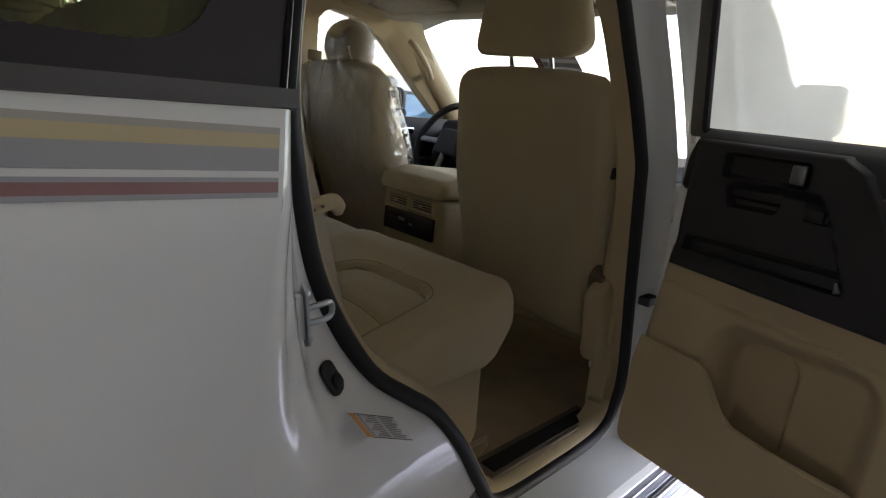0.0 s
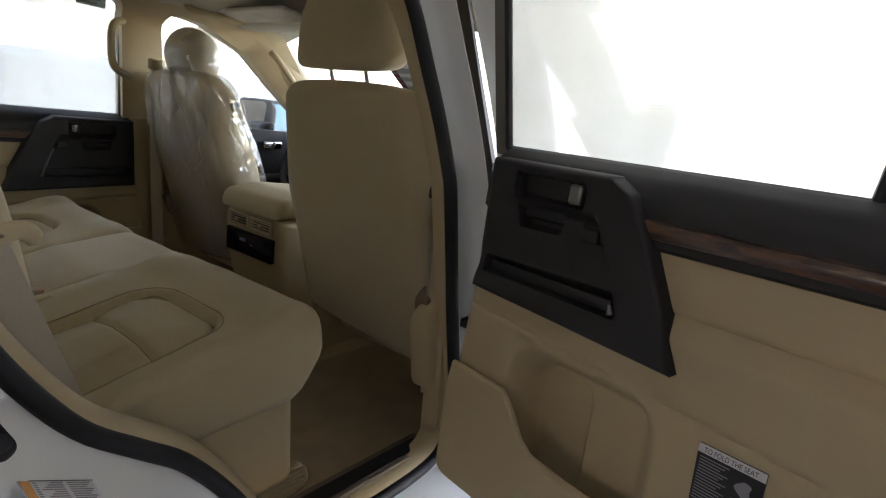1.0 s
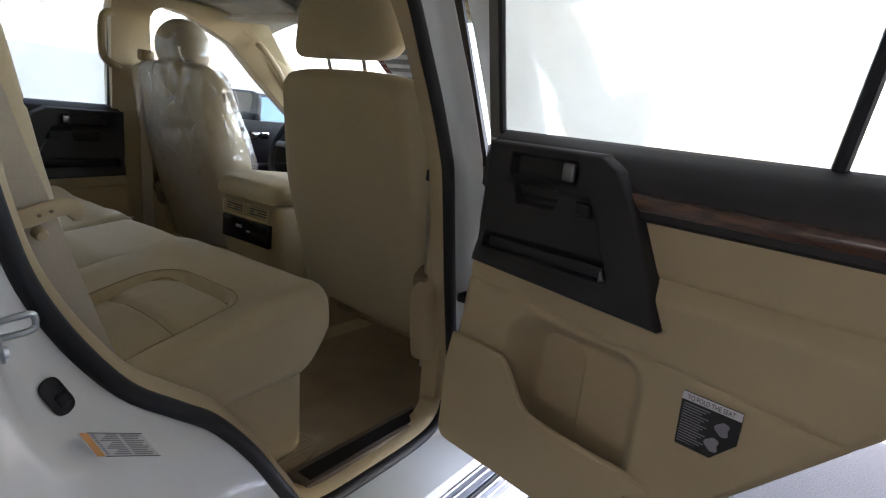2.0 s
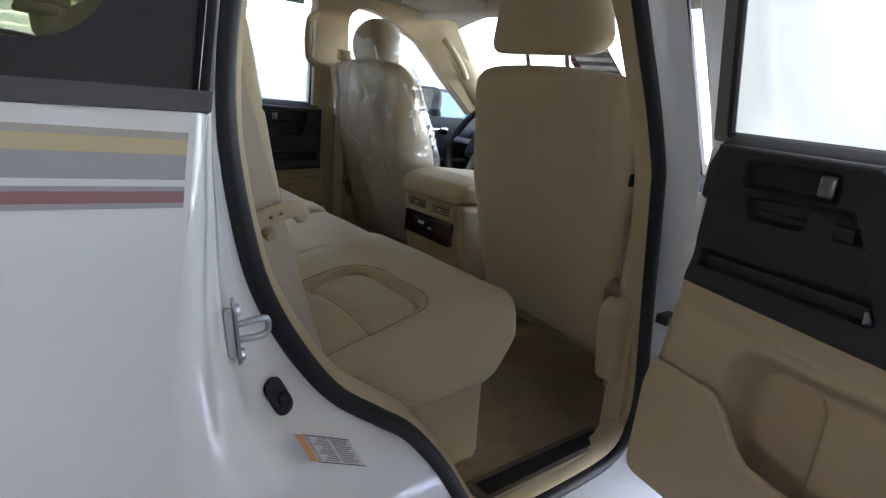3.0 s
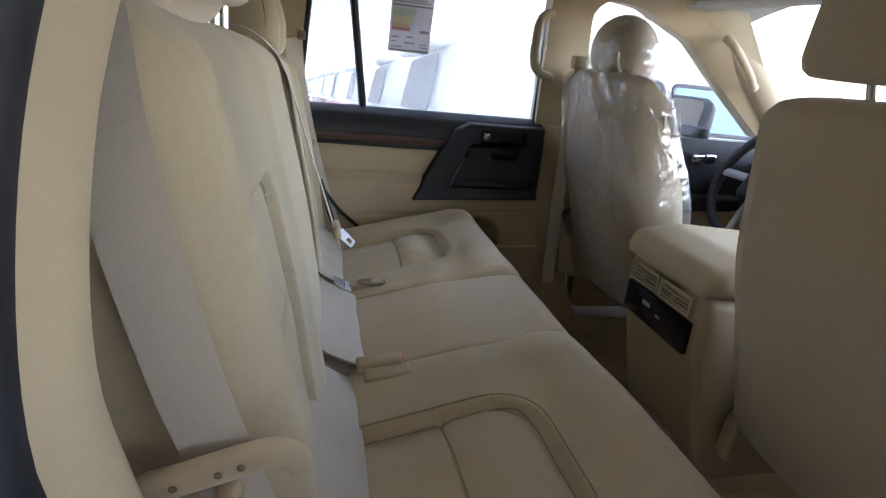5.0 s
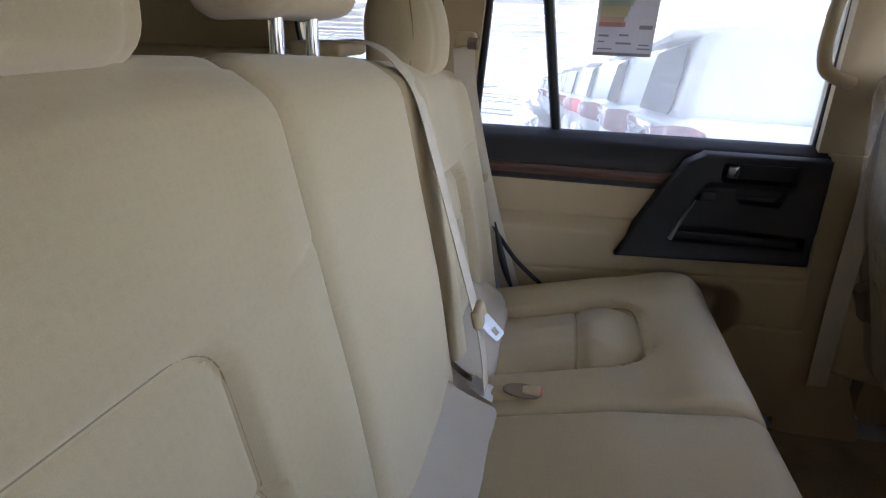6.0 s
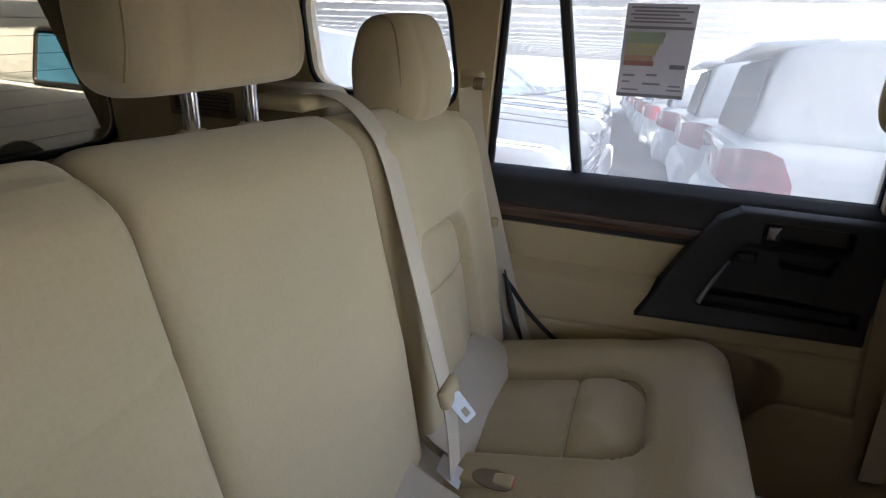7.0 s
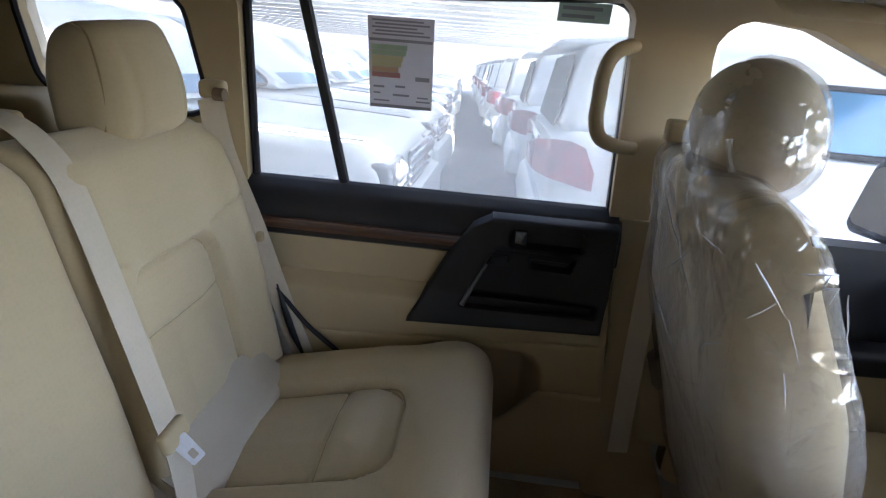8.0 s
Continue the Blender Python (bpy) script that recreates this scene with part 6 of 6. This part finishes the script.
on_door(fillet([(LX, LZ), (LX - 0.118, LZ), (LX - 0.118, LZ - 0.05), (LX - 0.075, LZ - 0.086), (LX - 0.004, LZ - 0.086)], 0.003), 0.001, LABEL_GAP_BLACK, "sheet")
on_door([(LX - 0.001, LZ - 0.001), (LX - 0.117, LZ - 0.001), (LX - 0.117, LZ - 0.0135), (LX - 0.001, LZ - 0.0135)], 0.0018, PAPER, "heading_strip", "white heading strip")
txt = bpy.data.curves.new("heading", "FONT")
txt.body, txt.size, txt.align_x = "TO FOLD THE SEAT", 0.0105, "CENTER"
txt_ob = new("heading_source", txt)
bpy.context.view_layer.update()
txt_me = bpy.data.meshes.new_from_object(txt_ob.evaluated_get(bpy.context.evaluated_depsgraph_get()))
bpy.data.objects.remove(txt_ob)
bm = bmesh.new()
bm.from_mesh(txt_me)
bm.transform(Matrix(((-1, 0, 0, LX - 0.058), (0, 0, 1, LY - 0.0026), (0, 1, 0, LZ - 0.011), (0, 0, 0, 1))))
part("heading", bm, LABEL_GAP_BLACK, door_label, "black heading letters", m=right_m @ Matrix.Translation((0.079, 0, 0.930)) @ Matrix.Diagonal((0.8, 1, 1.02, 1)) @ Matrix.Translation((-0.079, 0, -0.930)))
for k in range(15):
    w = 0.052 - 0.007 * (k % 3)
    z = LZ - 0.018 - 0.0043 * k
    on_door([(LX - 0.007, z), (LX - 0.007 - w, z), (LX - 0.007 - w, z - 0.0014), (LX - 0.007, z - 0.0014)], 0.0018, INK, "text_bar")
for cx, cz in ((0.088, 0.036), (0.075, 0.064)):
    on_door([(LX - cx + 0.013 * math.cos(a) * (1 + 0.3 * math.cos(3 * a)), LZ - cz + 0.011 * math.sin(a)) for a in [2 * math.pi * k / 18 for k in range(18)]], 0.0018, INK, "diagram", "printed diagram")

# ---- outside: ground, canopy, parked cars ----
def ground_z(x, y):
    return -0.088 * min(max(y - 1.2, 0.0), 42.0)


bm = bmesh.new()
ys = [-600, -60, -20, -6, 0, 1.2, 2, 4, 8, 14, 22, 32, 43.2, 60, 150, 600]
xs = [-600, -120, -40, -15, -6, 0, 6, 15, 40, 120, 600]
gv = [[bm.verts.new((x, y, ground_z(x, y))) for x in xs] for y in ys]
for a, b in zip(gv, gv[1:]):
    for i in range(len(xs) - 1):
        bm.faces.new((a[i], a[i + 1], b[i + 1], b[i]))
part("ground", bm, ASPHALT, None, "pale dusty asphalt of a car park", kind="structure")["category"] = "ground"

# pale slab added ahead of the canopy to reflect sunlight into the cabin
bm = bmesh.new()
px = [4.0, 6, 10, 15, 40]
gv = [[bm.verts.new((x, y, ground_z(x, y) + 0.012)) for x in px] for y in ys[1:-2]]
for a, b in zip(gv, gv[1:]):
    for i in range(len(px) - 1):
        bm.faces.new((a[i], a[i + 1], b[i + 1], b[i]))
part("pavement", thicken(bm, 0.010), surface("pale_concrete", (0.46, 0.44, 0.40), 0.9, grain=0.06, stain=0.10, grain_size=80, stain_size=0.8, bump=0.3, depth=0.002), None, "pale concrete slab added to bounce sunlight in from the front", kind="structure")["category"] = "pavement"

canopy = thing("canopy_roof", "corrugated steel canopy on trusses over the parked cars", "canopy", kind="structure")
def sheet(y0, y1, count=77):
    return thicken(loft([[(x, y, 3.05 + (0.025 if j % 2 else 0.0) + ground_z(x, y)) for y in (y0, y1)] for j, x in enumerate([-13.26 + 0.22 * i for i in range(count)])]), 0.003)


# this sheet's unseen reach ahead and behind is sized to block sky light
part("roof_sheet", sheet(-40.0, 1.9, 82), CANOPY, canopy, "corrugated roof sheet")
for k in range(20):
    part("roof_sheet", sheet(2.15 + 1.9 * k, 3.78 + 1.9 * k, 88), CANOPY, canopy, "corrugated roof sheet")
for k in range(9):
    y = -40.5 + 6.0 * k
    z = 2.85 + ground_z(0, y)
    part("truss", merge(box((15.2, 0.10, 0.10), (-3.9, y, z), 0.01, 1), box((15.2, 0.06, 0.06), (-3.9, y, z - 0.35), 0.01, 1),
                        *[box((0.05, 0.05, 0.5), (-11 + 0.7 * i, y, z - 0.17), 0.0, 1, Matrix.Rotation(radians(40 if i % 2 else -40), 4, "Y")) for i in range(21)]), CANOPY, canopy, "steel truss")


# plain walls added behind and beside the open doorway to limit the light
wall = thing("added_wall", "plain concrete screen added to limit the light round the car", "wall", kind="structure")
part("wall_side", box((17.0, 0.2, 2.5), (-5.5, -5.6, 1.25), 0.02, 1), CONCRETE, wall, "concrete wall")
part("wall_back", box((0.2, 20.0, 3.6), (-14.0, 4.4, 1.2), 0.02, 1), CONCRETE, wall, "concrete wall")


def parked_car(name, label, group, roof=1.75, length=4.9):
    """A large estate car: nose towards +x, its tail at x = 0."""
    c = thing(name, label, "car", group=group)
    L = length
    lower = fillet([(0.05, 0.42), (L - 0.1, 0.42), (L, 0.62), (L - 0.02, 0.95), (L - 0.15, 1.08), (L - 1.40, 1.13), (0.16, 1.20), (0.02, 1.16), (0.0, 0.75)],
                   [0.1, 0.1, 0.1, 0.1, 0.12, 0.3, 0.1, 0.06, 0.2], 5)
    part("body", sweep(lower, -0.97, 0.97, 0.10, 0.08, 4), PAINT_CAR, c, "white painted body")
    upper = fillet([(0.06, 1.17), (L - 1.42, 1.16), (L - 2.12, roof - 0.06), (L - 2.6, roof), (0.50, roof), (0.16, roof - 0.06)], [0.05, 0.05, 0.2, 0.4, 0.2, 0.1], 5)

    def lean(p):
        p.y *= 1 - 0.22 * max(0.0, p.z - 1.2)
        return p
    part("cabin", sweep(upper, -0.90, 0.90, 0.09, 0.08, 4, lean), PAINT_CAR, c, "white painted cabin")
    for s in (1, -1):
        for a, b in (((1.06, 1.05), (1.94, 1.91)), ((2.03, 2.00), (3.36, 2.78))):
            o = fillet([(a[0], 1.195), (b[0], 1.195), (b[1], roof - 0.19), (a[1], roof - 0.19)], 0.05)
            if s > 0:
                w = part("window", plate(o, [], lambda x, z: 0.895 * (1 - 0.22 * max(0.0, z - 1.2)) + 0.002, 0.008), CAR_GLASS, c, "window with the sky's reflection put into its blue")
            else:
                w = part("window", plate(o, [], lambda x, z: 0.895 * (1 - 0.22 * max(0.0, z - 1.2)) + 0.002, 0.008), CAR_GLASS, c, "window with the sky's reflection put into its blue", m=FLIP)
            part("window_surround", tube([Vector((p[0], s * (0.895 * (1 - 0.22 * max(0.0, p[1] - 1.2)) + 0.008), p[1])) for p in o], 0.018, 6, closed=True), BLACK, w, "black window surround")
    rear = fillet([(-0.72, 1.20), (0.72, 1.20), (0.62, roof - 0.11), (-0.62, roof - 0.11)], 0.08)
    part("rear_window", plate(rear, [], lambda x, z: 0.0, 0.01), REAR_GLASS, c, "dark rear window", m=Matrix(((0, -1, 0.175, 0.064 - 0.175 * 1.22 - 0.012), (1, 0, 0, 0), (0, 0, 1, 0), (0, 0, 0, 1))))
    part("roof_spoiler", sweep(fillet([(-0.03, roof - 0.09), (0.02, roof - 0.10), (0.45, roof - 0.02), (0.45, roof + 0.015), (0.02, roof - 0.03)], 0.02), -0.66, 0.66, 0.05, 0.05, 3), PAINT_CAR, c, "white roof spoiler")
    part("windscreen", loft([[(L - 1.47 - 0.62 * j / 4, y * (1 - 0.05 * j / 4), 1.21 + (roof - 1.33) * j / 4) for y in (-0.72, -0.36, 0, 0.36, 0.72)] for j in range(5)]), CAR_GLASS, c, "windscreen")
    for s in (1, -1):
        # the lamp wraps round the corner: narrow on the tailgate, tall at the corner, ending in a point on the flank
        rim = [(-0.050, 0.46, 1.035, 1.05), (-0.056, 0.62, 1.00, 1.08), (-0.050, 0.78, 0.97, 1.11), (-0.015, 0.91, 0.945, 1.14), (0.05, 0.985, 0.925, 1.155), (0.13, 0.998, 0.905, 1.15), (0.20, 0.995, 0.885, 1.12), (0.27, 0.985, 0.87, 0.98)]
        bm = loft([[(x, s * y, z0 + (z1 - z0) * k / 4) for k in range(5)] for x, y, z0, z1 in rim])
        thicken(bm, 0.05 * s)
        part("tail_lamp", bm, LENS_RED, c, "red tail lamp")
        lamp_side = (min(s * 0.50, s * 0.955), max(s * 0.50, s * 0.955))
        hl = part("head_lamp", sweep(fillet([(L - 0.42, 0.90), (L + 0.004, 0.83), (L - 0.015, 0.985), (L - 0.36, 1.03)], [0.05, 0.03, 0.04, 0.04]), *lamp_side, 0.03, 0.04, 3), LENS_DARK, c, "dark head lamp housing")
        for k, r in ((0.60, 0.060), (0.74, 0.062), (0.87, 0.048)):
            bm = bmesh.new()
            bmesh.ops.create_uvsphere(bm, u_segments=14, v_segments=8, radius=r, matrix=Matrix.Translation((L - 0.035 - 0.12 * max(0.0, k - 0.70), s * k, 0.915)))
            part("reflector", bm, LENS_CLEAR, hl, "bright reflector")
        part("lamp_trim", tube([Vector((L + 0.012, s * 0.50, 0.832)), Vector((L + 0.010, s * 0.75, 0.836)), Vector((L - 0.02, s * 0.94, 0.85)), Vector((L - 0.20, s * 0.972, 0.885)), Vector((L - 0.42, s * 0.976, 0.905))], 0.010, 6), CHROME, hl, "chrome trim")
        part("bonnet_line", tube([Vector((L - 1.38, s * 0.80, 1.127)), Vector((L - 0.90, s * 0.82, 1.112)), Vector((L - 0.45, s * 0.84, 1.092)), Vector((L - 0.20, s * 0.80, 1.085))], 0.007, 6), REAR_GLASS, c, "dark shut line of the bonnet")
        part("door_mirror", sweep(fillet([(L - 1.95, 1.22), (L - 1.75, 1.24), (L - 1.75, 1.44), (L - 1.93, 1.46)], 0.05), min(s * 0.97, s * 1.18), max(s * 0.97, s * 1.18), 0.05, 0.04, 3), PAINT_CAR, c, "white door mirror")
        for x in (0.95, L - 1.05):
            bm = bmesh.new()
            bmesh.ops.create_cone(bm, cap_ends=True, segments=28, radius1=0.39, radius2=0.39, depth=0.26, matrix=Matrix.Translation((x, s * 0.85, 0.39)) @ Matrix.Rotation(math.pi / 2, 4, "X"))
            wheel = part("wheel", bm, TYRE, c, "tyre on an alloy rim")
            bm = bmesh.new()
            bmesh.ops.create_cone(bm, cap_ends=True, segments=20, radius1=0.25, radius2=0.22, depth=0.275, matrix=Matrix.Translation((x, s * 0.855, 0.39)) @ Matrix.Rotation(math.pi / 2, 4, "X"))
            part("rim", bm, ALU, wheel, "alloy rim")
    part("chrome_bar", box((0.03, 1.25, 0.05), (-0.035, 0, 1.115), 0.01), CHROME, c, "chrome bar over the plate")
    part("rear_bumper", sweep(fillet([(-0.10, 0.50), (0.10, 0.45), (0.10, 0.78), (-0.06, 0.76)], 0.05), -0.93, 0.93, 0.06, 0.06, 3), PAINT_CAR, c, "white rear bumper")
    gr = part("grille", box((0.03, 0.84, 0.24), (L - 0.002, 0, 0.88), 0.02), LENS_DARK, c, "dark grille")
    for k in range(4):
        part("grille_bar", box((0.03, 0.84, 0.026), (L + 0.012, 0, 0.80 + 0.052 * k), 0.008), CHROME, gr, "chrome grille bar")
    part("front_bumper", sweep(fillet([(L - 0.1, 0.42), (L + 0.08, 0.46), (L + 0.07, 0.74), (L - 0.1, 0.78)], 0.05), -0.93, 0.93, 0.06, 0.06, 3), PAINT_CAR, c, "white front bumper")
    return c


right_car = parked_car("parked_car", "white off-road car parked alongside in a long row", "row of parked cars")
places = [(0.60 - 0.16 * k, 3.85 + 2.45 * k) for k in range(13)]
fronts = [(-5.08 - 0.16 * k, 3.30 + 2.45 * k) for k in range(13)]


def put(ob, x, y, first):
    m = Matrix.Translation((x, y, ground_z(x, y))) @ Matrix.Rotation(-math.atan(0.088), 4, "X")
    if first:
        ob.matrix_world = m
        return ob
    return copy_thing(ob, m)


put(right_car, *places[0], True)
for x, y in places[1:]:
    put(right_car, x + random.uniform(-0.08, 0.08), y, False)
for x, y in fronts:
    put(right_car, x + random.uniform(-0.08, 0.08), y, False)
